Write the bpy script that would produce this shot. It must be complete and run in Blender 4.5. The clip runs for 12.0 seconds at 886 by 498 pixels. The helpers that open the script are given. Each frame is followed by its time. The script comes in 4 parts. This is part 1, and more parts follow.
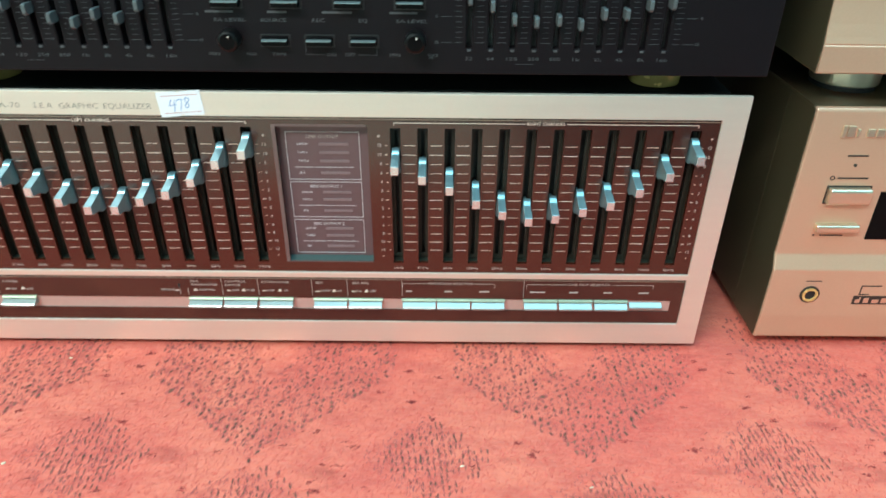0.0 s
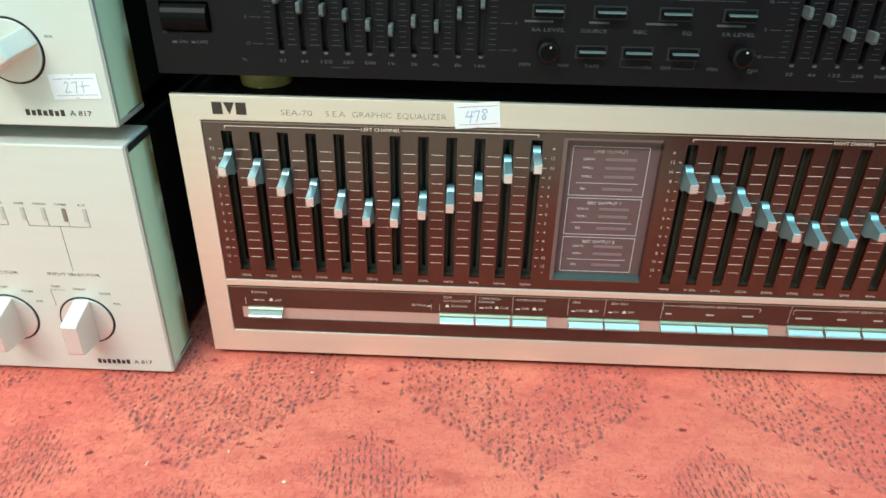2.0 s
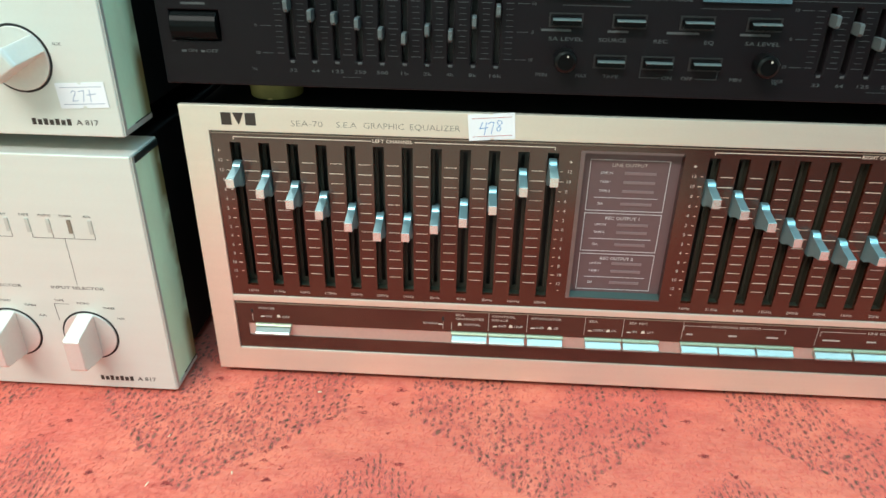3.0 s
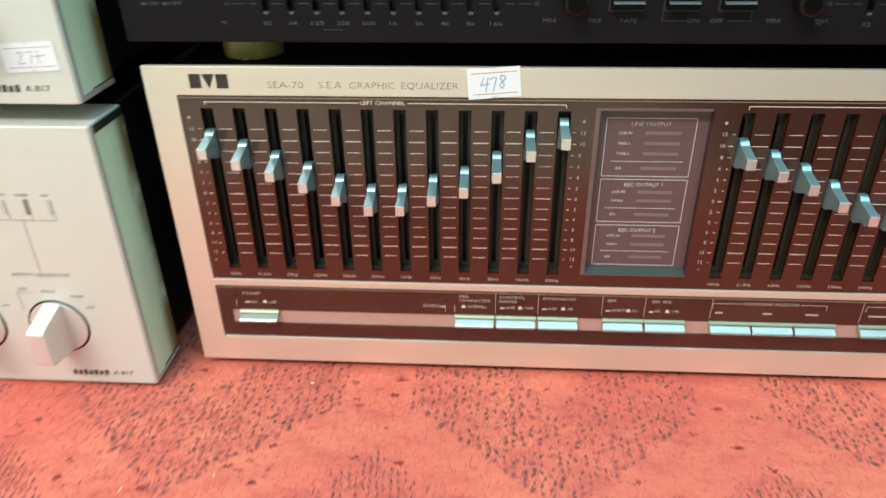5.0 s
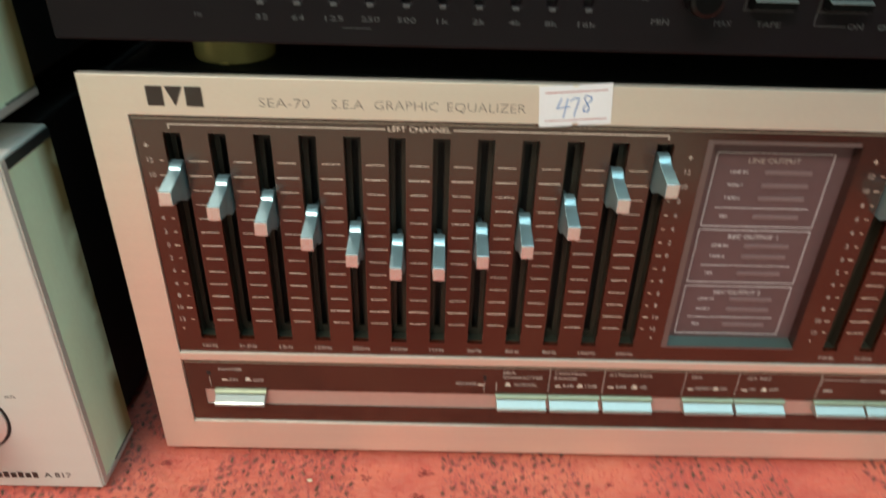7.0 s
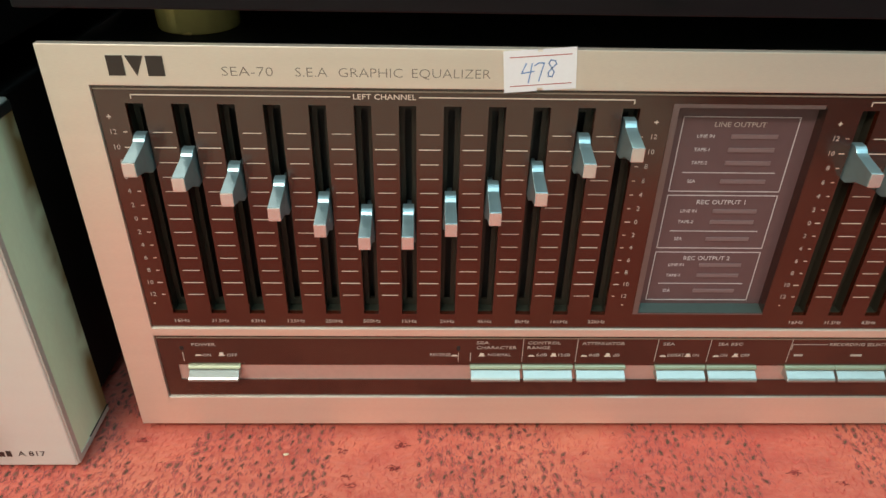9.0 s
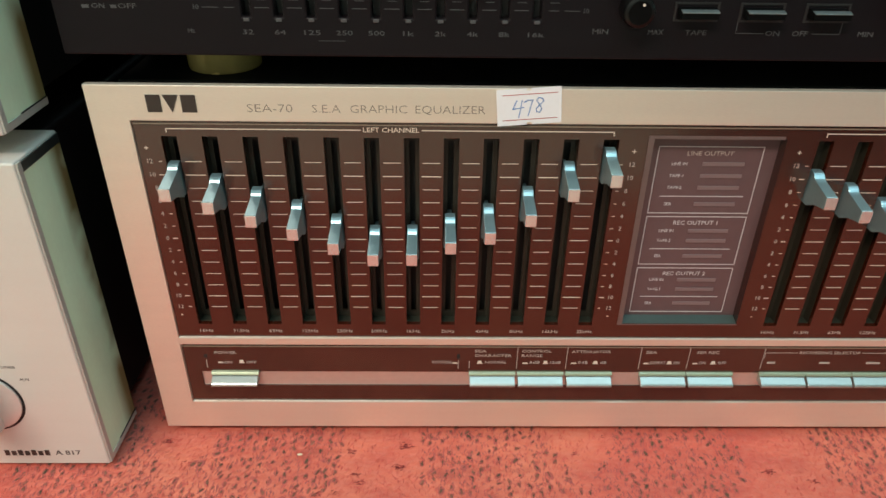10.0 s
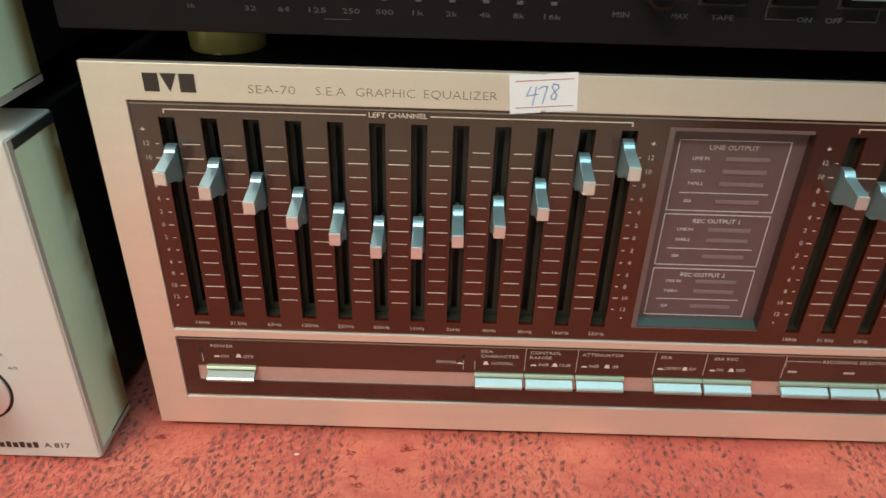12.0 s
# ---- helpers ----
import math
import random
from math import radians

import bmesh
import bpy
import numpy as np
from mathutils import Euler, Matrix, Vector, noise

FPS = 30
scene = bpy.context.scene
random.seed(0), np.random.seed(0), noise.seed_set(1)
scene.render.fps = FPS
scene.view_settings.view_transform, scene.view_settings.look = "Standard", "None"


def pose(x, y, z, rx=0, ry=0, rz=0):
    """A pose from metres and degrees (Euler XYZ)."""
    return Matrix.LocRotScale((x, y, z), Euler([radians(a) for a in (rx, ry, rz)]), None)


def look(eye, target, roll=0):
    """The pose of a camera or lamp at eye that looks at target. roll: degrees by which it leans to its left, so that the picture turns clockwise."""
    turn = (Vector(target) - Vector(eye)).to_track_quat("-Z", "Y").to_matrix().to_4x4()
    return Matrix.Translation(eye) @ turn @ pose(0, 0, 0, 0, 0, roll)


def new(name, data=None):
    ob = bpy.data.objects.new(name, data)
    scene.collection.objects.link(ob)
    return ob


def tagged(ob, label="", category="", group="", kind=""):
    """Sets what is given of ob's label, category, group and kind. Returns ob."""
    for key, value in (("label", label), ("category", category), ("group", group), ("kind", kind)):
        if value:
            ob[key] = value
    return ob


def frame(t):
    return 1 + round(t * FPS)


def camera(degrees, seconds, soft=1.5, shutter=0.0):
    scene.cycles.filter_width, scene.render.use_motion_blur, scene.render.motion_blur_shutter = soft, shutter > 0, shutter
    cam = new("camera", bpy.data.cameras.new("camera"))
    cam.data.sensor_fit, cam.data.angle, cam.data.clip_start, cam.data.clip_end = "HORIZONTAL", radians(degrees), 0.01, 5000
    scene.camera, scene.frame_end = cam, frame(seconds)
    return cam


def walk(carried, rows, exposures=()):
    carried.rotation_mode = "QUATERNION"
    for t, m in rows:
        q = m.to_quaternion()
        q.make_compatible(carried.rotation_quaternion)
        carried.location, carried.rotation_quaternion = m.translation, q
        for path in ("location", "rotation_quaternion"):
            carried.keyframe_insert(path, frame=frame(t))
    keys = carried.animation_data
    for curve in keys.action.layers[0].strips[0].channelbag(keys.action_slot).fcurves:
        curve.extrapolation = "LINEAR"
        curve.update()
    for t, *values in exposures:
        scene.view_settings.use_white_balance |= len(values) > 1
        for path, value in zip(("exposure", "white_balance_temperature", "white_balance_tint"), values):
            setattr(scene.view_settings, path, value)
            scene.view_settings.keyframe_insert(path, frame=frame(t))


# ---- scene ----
cam = camera(64.0, 12.0, soft=1.5, shutter=0.7)
PATH = [
    (0, (0.2804, -0.3393, 0.2783), (0.281, -0.1686, 0.1741), 0.6),
    (0.5, (0.2695, -0.3446, 0.2785), (0.2717, -0.1751, 0.1723), 1.8),
    (0.7, (0.2674, -0.3445, 0.2746), (0.271, -0.175, 0.1686), 1.8),
    (1, (0.259, -0.345, 0.2703), (0.2629, -0.1749, 0.1652), 2.2),
    (1.5, (0.2028, -0.3391, 0.2735), (0.1973, -0.1671, 0.1716), 1.4),
    (2, (0.1441, -0.3298, 0.2712), (0.1391, -0.157, 0.1706), 1.1),
    (2.5, (0.1414, -0.3304, 0.2691), (0.1339, -0.1548, 0.1736), -0.8),
    (2.7, (0.1416, -0.3282, 0.2658), (0.1342, -0.1521, 0.1714), 0.9),
    (4.3, (0.1588, -0.302, 0.2537), (0.1434, -0.1279, 0.1564), -0.5),
    (4.5, (0.1557, -0.3049, 0.2505), (0.1398, -0.1306, 0.1537), -0.3),
    (5, (0.1471, -0.2906, 0.2417), (0.1356, -0.1175, 0.1422), -0.7),
    (5.5, (0.1269, -0.2364, 0.2472), (0.1255, -0.0639, 0.146), -0.9),
    (6, (0.1112, -0.208, 0.227), (0.1066, -0.0346, 0.1276), -0.8),
    (6.5, (0.1083, -0.2103, 0.2289), (0.1045, -0.0351, 0.1327), 1.8),
    (7, (0.1087, -0.2065, 0.2283), (0.1106, -0.0356, 0.1244), 1.6),
    (7.2, (0.1089, -0.2066, 0.2281), (0.1135, -0.0379, 0.1205), 1.6),
    (8.8, (0.1155, -0.2096, 0.2231), (0.1208, -0.0405, 0.1164), 1.2),
    (9, (0.1157, -0.2098, 0.2229), (0.1205, -0.0407, 0.1162), 1.2),
    (9.5, (0.1205, -0.221, 0.2295), (0.1243, -0.0501, 0.1256), 0.8),
    (10, (0.1167, -0.2319, 0.237), (0.1201, -0.0604, 0.1341), 0.9),
    (10.5, (0.1158, -0.2284, 0.2343), (0.1183, -0.057, 0.1314), 1.4),
    (11, (0.1178, -0.228, 0.23), (0.1212, -0.0565, 0.1272), 1.5),
    (11.5, (0.1217, -0.2236, 0.2263), (0.1226, -0.0519, 0.1238), 0.8),
    (12, (0.1187, -0.2236, 0.2272), (0.1188, -0.0514, 0.1255), 1.7),
]
walk(cam, [(t, look(eye, target, roll)) for t, eye, target, roll in PATH],
     exposures=[(0.0, 0.04, 5800, 8), (1.5, 0.03, 6050, 7), (2.5, -0.04, 6130, 9), (4.4, -0.04, 6500, 16), (5.0, -0.05, 6550, 17), (5.5, -0.32, 6760, 20), (6.0, -0.38, 7000, 22), (7.0, -0.53, 7080, 22), (9.0, -0.55, 7180, 24.5), (12.0, -0.52, 7080, 23)])

# ---- world and light ----
world = bpy.data.worlds.new("room_world")
world.use_nodes = True
world.node_tree.nodes["Background"].inputs[0].default_value = (0.6, 0.75, 0.8, 1)
world.node_tree.nodes["Background"].inputs[1].default_value = 0.05
scene.world = world


def ceiling_lamp(x, y, z, sx, sy, watts, colour):
    data = bpy.data.lights.new("ceiling_lamp", "AREA")
    data.shape, data.size, data.size_y, data.energy, data.color = "RECTANGLE", sx, sy, watts, colour
    ob = new("ceiling_lamp", data)
    ob.location = (x, y, z)
    return ob


# a bright lamp panel before the shelf, and a dim bluish roof light above it
LAMPS = [(-1.15, -1.9, 2.0, 0.6, 140, (1.0, 0.98, 0.88)), (1.05, -0.45, 2.4, 2.2, 64, (0.46, 0.86, 1.0))]
for lx, ly, lsx, lsy, watts, colour in LAMPS:
    ceiling_lamp(lx, ly, 2.44, lsx, lsy, watts, colour)


# ---- materials ----
def material(name, colour, rough=0.5, metal=0.0, grain=0.0, grain_size=400.0, stain=0.0, stain_size=12.0,
             bump=0.0, bump_size=900.0, stretch=(1, 1, 1), spec=0.5, coat=0.0, vary_rough=0.0, tint=None, ior=1.5):
    """A surface with two scales of colour change and a fine relief, at true size."""
    m = bpy.data.materials.new(name)
    m.use_nodes = True
    nt = m.node_tree
    p = nt.nodes["Principled BSDF"]
    p.inputs["Base Color"].default_value = (*colour, 1)
    p.inputs["Roughness"].default_value = rough
    p.inputs["Metallic"].default_value = metal
    p.inputs["Specular IOR Level"].default_value = spec
    p.inputs["Coat Weight"].default_value = coat
    p.inputs["IOR"].default_value = ior
    p.inputs["Coat Roughness"].default_value = 0.15
    tc = nt.nodes.new("ShaderNodeTexCoord")
    mp = nt.nodes.new("ShaderNodeMapping")
    mp.inputs["Scale"].default_value = stretch
    nt.links.new(tc.outputs["Object"], mp.inputs["Vector"])

    def noise_tex(size, detail=3.0):
        n = nt.nodes.new("ShaderNodeTexNoise")
        n.inputs["Scale"].default_value = size
        n.inputs["Detail"].default_value = detail
        nt.links.new(mp.outputs["Vector"], n.inputs["Vector"])
        return n
    last = None
    for amount, size, other in ((grain, grain_size, None), (stain, stain_size, tint)):
        if amount <= 0:
            continue
        n = noise_tex(size)
        ramp = nt.nodes.new("ShaderNodeMapRange")
        ramp.inputs["From Min"].default_value, ramp.inputs["From Max"].default_value = 0.35, 0.65
        nt.links.new(n.outputs["Fac"], ramp.inputs["Value"])
        mix = nt.nodes.new("ShaderNodeMix")
        mix.data_type = "RGBA"
        if last is None:
            mix.inputs[6].default_value = (*colour, 1)
        else:
            nt.links.new(last, mix.inputs[6])
        dark = other or tuple(c * 0.55 for c in colour)
        mix.inputs[7].default_value = (*dark, 1)
        scale = nt.nodes.new("ShaderNodeMath")
        scale.operation = "MULTIPLY"
        scale.inputs[1].default_value = amount
        nt.links.new(ramp.outputs["Result"], scale.inputs[0])
        nt.links.new(scale.outputs[0], mix.inputs[0])
        last = mix.outputs[2]
    if last is not None:
        nt.links.new(last, p.inputs["Base Color"])
    if vary_rough > 0:
        n = noise_tex(60.0)
        r = nt.nodes.new("ShaderNodeMapRange")
        r.inputs["To Min"].default_value, r.inputs["To Max"].default_value = max(0.02, rough - vary_rough), rough + vary_rough
        nt.links.new(n.outputs["Fac"], r.inputs["Value"])
        nt.links.new(r.outputs["Result"], p.inputs["Roughness"])
    if bump > 0:
        n = noise_tex(bump_size, 4.0)
        b = nt.nodes.new("ShaderNodeBump")
        b.inputs["Strength"].default_value = bump
        b.inputs["Distance"].default_value = 0.0004
        nt.links.new(n.outputs["Fac"], b.inputs["Height"])
        nt.links.new(b.outputs["Normal"], p.inputs["Normal"])
    return m


SILVER = material("brushed_champagne_aluminium", (0.91, 0.823, 0.702), 0.40, 0.68, 0.10, 500, 0.06, 14, 0.06, 700, (1, 1, 14), vary_rough=0.05)
BROWN = material("satin_brown_panel", (0.050, 0.0085, 0.0030), 0.20, 0.0, 0.15, 700, 0.12, 20, 0.05, 900, vary_rough=0.05, ior=1.86)
BROWN_DEEP = material("dark_brown_strip", (0.038, 0.0110, 0.0062), 0.16, 0.0, 0.15, 700, 0.12, 20, 0.03, 900, vary_rough=0.03, ior=1.9)
PINKISH = material("satin_rose_metal", (0.66, 0.52, 0.46), 0.45, 0.6, 0.1, 500, 0.05, 20)
BUTTON_LIP = material("yellow_green_metal_lip", (0.43, 0.49, 0.345), 0.36, 0.6, 0.08, 500, 0.12, 60)
BUTTON_METAL = material("pale_teal_aluminium", (0.42, 0.475, 0.445), 0.32, 0.75, 0.08, 500, 0.10, 60, 0.04, 900, vary_rough=0.05)
LEDGE = material("lit_olive_sill", (0.052, 0.062, 0.045), 0.4, 0.5, 0.1, 500)
WINDOW_LEDGE = material("teal_lit_ledge", (0.085, 0.13, 0.12), 0.4, 0.5, 0.1, 500)
TRIM = material("dark_teal_trim", (0.045, 0.065, 0.068), 0.4, 0.5, 0.1, 500)
# one knob metal in two tints: teal overhead light, rose carpet reflection
CHROME = material("cool_lit_aluminium", (0.39, 0.625, 0.665), 0.29, 0.78, 0.08, 500, 0.10, 60, 0.04, 900, vary_rough=0.05)
KNOB_TIP = material("carpet_lit_aluminium", (0.84, 0.78, 0.75), 0.26, 0.75, 0.08, 500)
LINER = material("olive_slot_liner", (0.028, 0.024, 0.015), 0.5, 0.0, 0.2, 600)
BLACK_VOID = material("matt_black_plastic", (0.016, 0.015, 0.014), 0.6, 0.0, 0.2, 500)
CHASSIS = material("black_enamelled_steel", (0.014, 0.0135, 0.013), 0.65, 0.0, 0.2, 900, 0.2, 15, 0.15, 1500, spec=0.15)
PRINT_WHITE = material("cream_print", (0.70, 0.60, 0.50), 0.6)
PRINT_COOL = material("pale_window_print", (0.56, 0.51, 0.51), 0.6)
PRINT_DIM = material("dim_cream_print", (0.42, 0.35, 0.31), 0.6)
PRINT_GREY = material("grey_print", (0.070, 0.076, 0.078), 0.6)
PRINT_BROWN = material("brown_print", (0.22, 0.175, 0.13), 0.5)
AMP_PRINT = material("grey_fascia_print", (0.11, 0.10, 0.09), 0.5)
PRINT_DARK = material("dark_print", (0.035, 0.026, 0.02), 0.5)
DISPLAY = material("smoked_display", (0.132, 0.078, 0.080), 0.26, 0.0, 0.1, 300, 0.1, 30)
LED_OFF = material("unlit_indicator", (0.20, 0.135, 0.135), 0.35)
BEZEL = material("brown_bezel_metal", (0.18, 0.125, 0.115), 0.35, 0.3, 0.1, 500)
PAPER = material("white_sticker_paper", (0.82, 0.84, 0.86), 0.8, 0.0, 0.04, 900, 0.05, 60, 0.1, 900)
INK_BLUE = material("blue_pen_ink", (0.14, 0.30, 0.58), 0.5)
INK_FADED = material("faded_pen_ink", (0.30, 0.38, 0.52), 0.5)
RULE_GREY = material("grey_blue_rule", (0.28, 0.32, 0.42), 0.6)
INK_RED = material("red_print", (0.45, 0.10, 0.09), 0.6)
BLACK_FASCIA = material("charcoal_fascia", (0.0098, 0.0074, 0.0088), 0.36, 0.0, 0.2, 700, 0.15, 18, 0.05, 900, (1, 1, 6), spec=0.16, vary_rough=0.06)
BLACK_BUTTON = material("black_button_plastic", (0.0035, 0.004, 0.004), 0.34, 0.0, 0.1, 600, spec=0.08)
KNOB_FACE = material("matt_black_knob_face", (0.003, 0.003, 0.003), 0.5, 0.0, 0.1, 600, spec=0.08)
BLACK_KNOB = material("glossy_black_plastic", (0.003, 0.003, 0.003), 0.28, 0.0, 0.1, 600, spec=0.3)
BUTTON_EDGE = material("button_top_highlight", (0.36, 0.46, 0.46), 0.3, 0.8, 0.2, 500)
SMALL_TAB = material("grey_fader_tab", (0.12, 0.14, 0.14), 0.35, 0.2, 0.15, 500)
BRASS = material("tarnished_brass", (0.97, 0.71, 0.26), 0.24, 0.50, 0.25, 200, 0.25, 60, vary_rough=0.1)
ONYX_GAP = material("black_gap", (0.008, 0.008, 0.008), 0.6)
AMP_SILVER = material("satin_silver_fascia", (0.71, 0.72, 0.66), 0.42, 0.25, 0.08, 600, 0.05, 12, 0.05, 800, (1, 1, 12), vary_rough=0.05)
AMP_KNOB = material("satin_silver_knob", (0.78, 0.77, 0.72), 0.34, 0.50, 0.06, 600, 0.05, 40)
AMP_SIDE = material("green_tinted_side", (0.68, 0.95, 0.70), 0.40, 0.0, 0.06, 600, 0.28, 30, 0.05, 900, (1, 1, 0.6), tint=(0.46, 0.48, 0.26), vary_rough=0.05)
AMP_LIP = material("shaded_lip_steel", (0.20, 0.23, 0.22), 0.30, 0.9, 0.1, 500)
AMP_EDGE = material("grey_metal_edge", (0.56, 0.58, 0.53), 0.38, 0.35, 0.1, 500)
GOLD = material("champagne_gold_fascia", (0.70, 0.450, 0.300), 0.38, 0.45, 0.06, 900, 0.05, 12, 0.04, 1200, vary_rough=0.04)
GOLD_LIGHT = material("pale_gold_metal", (0.80, 0.70, 0.52), 0.28, 0.85, 0.06, 700)
DARK_SIDE = material("brown_black_steel", (0.075, 0.062, 0.032), 0.40, 0.2, 0.2, 900, 0.25, 14, 0.12, 1600)


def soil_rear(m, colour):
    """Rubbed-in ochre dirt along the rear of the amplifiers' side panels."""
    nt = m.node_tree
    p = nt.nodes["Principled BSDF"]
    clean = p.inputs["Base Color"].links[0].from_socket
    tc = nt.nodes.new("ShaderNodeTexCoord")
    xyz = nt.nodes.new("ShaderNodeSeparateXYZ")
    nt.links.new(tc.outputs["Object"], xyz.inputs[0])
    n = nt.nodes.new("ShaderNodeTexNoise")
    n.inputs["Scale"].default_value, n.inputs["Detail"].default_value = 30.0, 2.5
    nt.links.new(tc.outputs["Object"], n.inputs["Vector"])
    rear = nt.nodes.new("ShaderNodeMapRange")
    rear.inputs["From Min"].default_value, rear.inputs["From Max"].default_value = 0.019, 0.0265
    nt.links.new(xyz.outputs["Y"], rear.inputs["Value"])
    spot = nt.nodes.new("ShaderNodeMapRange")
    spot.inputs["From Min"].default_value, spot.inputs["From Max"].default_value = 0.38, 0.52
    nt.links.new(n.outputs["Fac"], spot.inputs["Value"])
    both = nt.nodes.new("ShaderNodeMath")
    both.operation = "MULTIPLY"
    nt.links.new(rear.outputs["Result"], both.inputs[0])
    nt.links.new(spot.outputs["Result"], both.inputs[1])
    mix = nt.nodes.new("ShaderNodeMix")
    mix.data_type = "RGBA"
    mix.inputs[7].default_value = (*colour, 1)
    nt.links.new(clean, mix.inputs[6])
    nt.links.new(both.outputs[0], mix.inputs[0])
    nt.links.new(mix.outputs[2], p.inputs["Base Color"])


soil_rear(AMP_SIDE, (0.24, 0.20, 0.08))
WALL = material("pale_green_wall_paint", (0.52, 0.66, 0.62), 0.8, 0.0, 0.08, 30, 0.1, 2.0, 0.2, 150)
CEILING = material("white_ceiling_paint", (0.60, 0.76, 0.76), 0.9, 0.0, 0.06, 30, 0.08, 2.0, 0.2, 150)
LAMP_BODY = material("white_lamp_housing", (0.8, 0.8, 0.8), 0.5)
CRUMB = material("pale_crumb", (0.75, 0.62, 0.42), 0.8, 0.0, 0.2, 900)


def carpet_material():
    m = bpy.data.materials.new("red_wool_carpet")
    m.use_nodes = True
    nt = m.node_tree
    p = nt.nodes["Principled BSDF"]
    p.inputs["Roughness"].default_value = 0.95
    p.inputs["Specular IOR Level"].default_value = 0.15
    p.inputs["Sheen Weight"].default_value = 0.25
    p.inputs["Sheen Roughness"].default_value = 0.5
    p.inputs["Sheen Tint"].default_value = (1.0, 0.55, 0.5, 1)
    tc = nt.nodes.new("ShaderNodeTexCoord")
    colour = None
    for k, (size, lo, hi, a) in enumerate(((9.0, 0.35, 0.68, (0.80, 0.235, 0.14)), (75.0, 0.42, 0.72, (0.52, 0.080, 0.065)), (420.0, 0.40, 0.75, (0.74, 0.26, 0.20)), (38.0, 0.62, 0.74, (0.34, 0.05, 0.04)))):
        n = nt.nodes.new("ShaderNodeTexNoise")
        n.inputs["Scale"].default_value, n.inputs["Detail"].default_value = size, 5.0
        mp = nt.nodes.new("ShaderNodeMapping")
        mp.inputs["Scale"].default_value = (0.55 if k else 1.0, 1.3 if k else 1.0, 1.0)
        mp.inputs["Rotation"].default_value = (0, 0, radians(-12 + 8 * k))
        nt.links.new(tc.outputs["Object"], mp.inputs["Vector"])
        nt.links.new(mp.outputs["Vector"], n.inputs["Vector"])
        r = nt.nodes.new("ShaderNodeMapRange")
        r.inputs["From Min"].default_value, r.inputs["From Max"].default_value = lo, hi
        r.inputs["To Max"].default_value = (0.85, 0.55, 0.35, 0.55)[k]
        nt.links.new(n.outputs["Fac"], r.inputs["Value"])
        mix = nt.nodes.new("ShaderNodeMix")
        mix.data_type = "RGBA"
        if colour is None:
            mix.inputs[6].default_value = (0.69, 0.125, 0.092, 1)
        else:
            nt.links.new(colour, mix.inputs[6])
        mix.inputs[7].default_value = (*a, 1)
        nt.links.new(r.outputs["Result"], mix.inputs[0])
        colour = mix.outputs[2]
    nt.links.new(colour, p.inputs["Base Color"])
    n = nt.nodes.new("ShaderNodeTexNoise")
    n.inputs["Scale"].default_value, n.inputs["Detail"].default_value = 330.0, 6.0
    nt.links.new(tc.outputs["Object"], n.inputs["Vector"])
    b = nt.nodes.new("ShaderNodeBump")
    b.inputs["Strength"].default_value, b.inputs["Distance"].default_value = 0.5, 0.0016
    nt.links.new(n.outputs["Fac"], b.inputs["Height"])
    nt.links.new(b.outputs["Normal"], p.inputs["Normal"])
    return m


CARPET = carpet_material()


def fleck_material(name, dark, light):
    m = material(name, dark, 0.95)
    nt = m.node_tree
    p = nt.nodes["Principled BSDF"]
    g = nt.nodes.new("ShaderNodeNewGeometry")
    ramp = nt.nodes.new("ShaderNodeMix")
    ramp.data_type = "RGBA"
    ramp.inputs[6].default_value, ramp.inputs[7].default_value = (*dark, 1), (*light, 1)
    nt.links.new(g.outputs["Random Per Island"], ramp.inputs[0])
    nt.links.new(ramp.outputs[2], p.inputs["Base Color"])
    return m


FLECK = fleck_material("dark_carpet_yarn", (0.098, 0.058, 0.034), (0.33, 0.115, 0.075))
HALO = fleck_material("mixed_carpet_yarn", (0.44, 0.098, 0.080), (0.60, 0.12, 0.092))
DULL = fleck_material("mauve_carpet_yarn", (0.36, 0.10, 0.09), (0.60, 0.12, 0.10))
SMUDGE = fleck_material("dark_red_yarn", (0.17, 0.028, 0.024), (0.42, 0.06, 0.05))
PILE = fleck_material("red_carpet_yarn", (0.62, 0.105, 0.080), (0.74, 0.16, 0.12))
LINO = material("dark_grey_linoleum", (0.07, 0.07, 0.068), 0.5, 0.0, 0.3, 120, 0.3, 3.0, 0.1, 200)
BOARD = material("tan_reflector", (0.56, 0.49, 0.35), 0.6, 0.0, 0.2, 60, 0.3, 5, 0.1, 200, (1, 8, 1))
PLATFORM = material("dark_stained_board", (0.09, 0.06, 0.045), 0.5, 0.0, 0.3, 60, 0.2, 6, 0.1, 200, (1, 1, 8))


# ---- building tools (millimetres) ----
def thing(name, at, label, category, group=""):
    ob = new(name)
    ob.empty_display_size = 0.02
    ob.location = at
    return tagged(ob, label, category, group)


def part(name, bm, mat, parent=None, label="", smooth=False):
    """Links a bmesh in millimetres as one mesh object under a thing or a part."""
    bmesh.ops.transform(bm, matrix=Matrix.Scale(0.001, 4), verts=bm.verts)
    me = bpy.data.meshes.new(name)
    bm.to_mesh(me)
    bm.free()
    me.materials.append(mat)
    if smooth:
        me.polygons.foreach_set("use_smooth", [True] * len(me.polygons))
    ob = new(name, me)
    if parent:
        ob.parent = parent
    if label:
        ob["label"] = label
    return ob


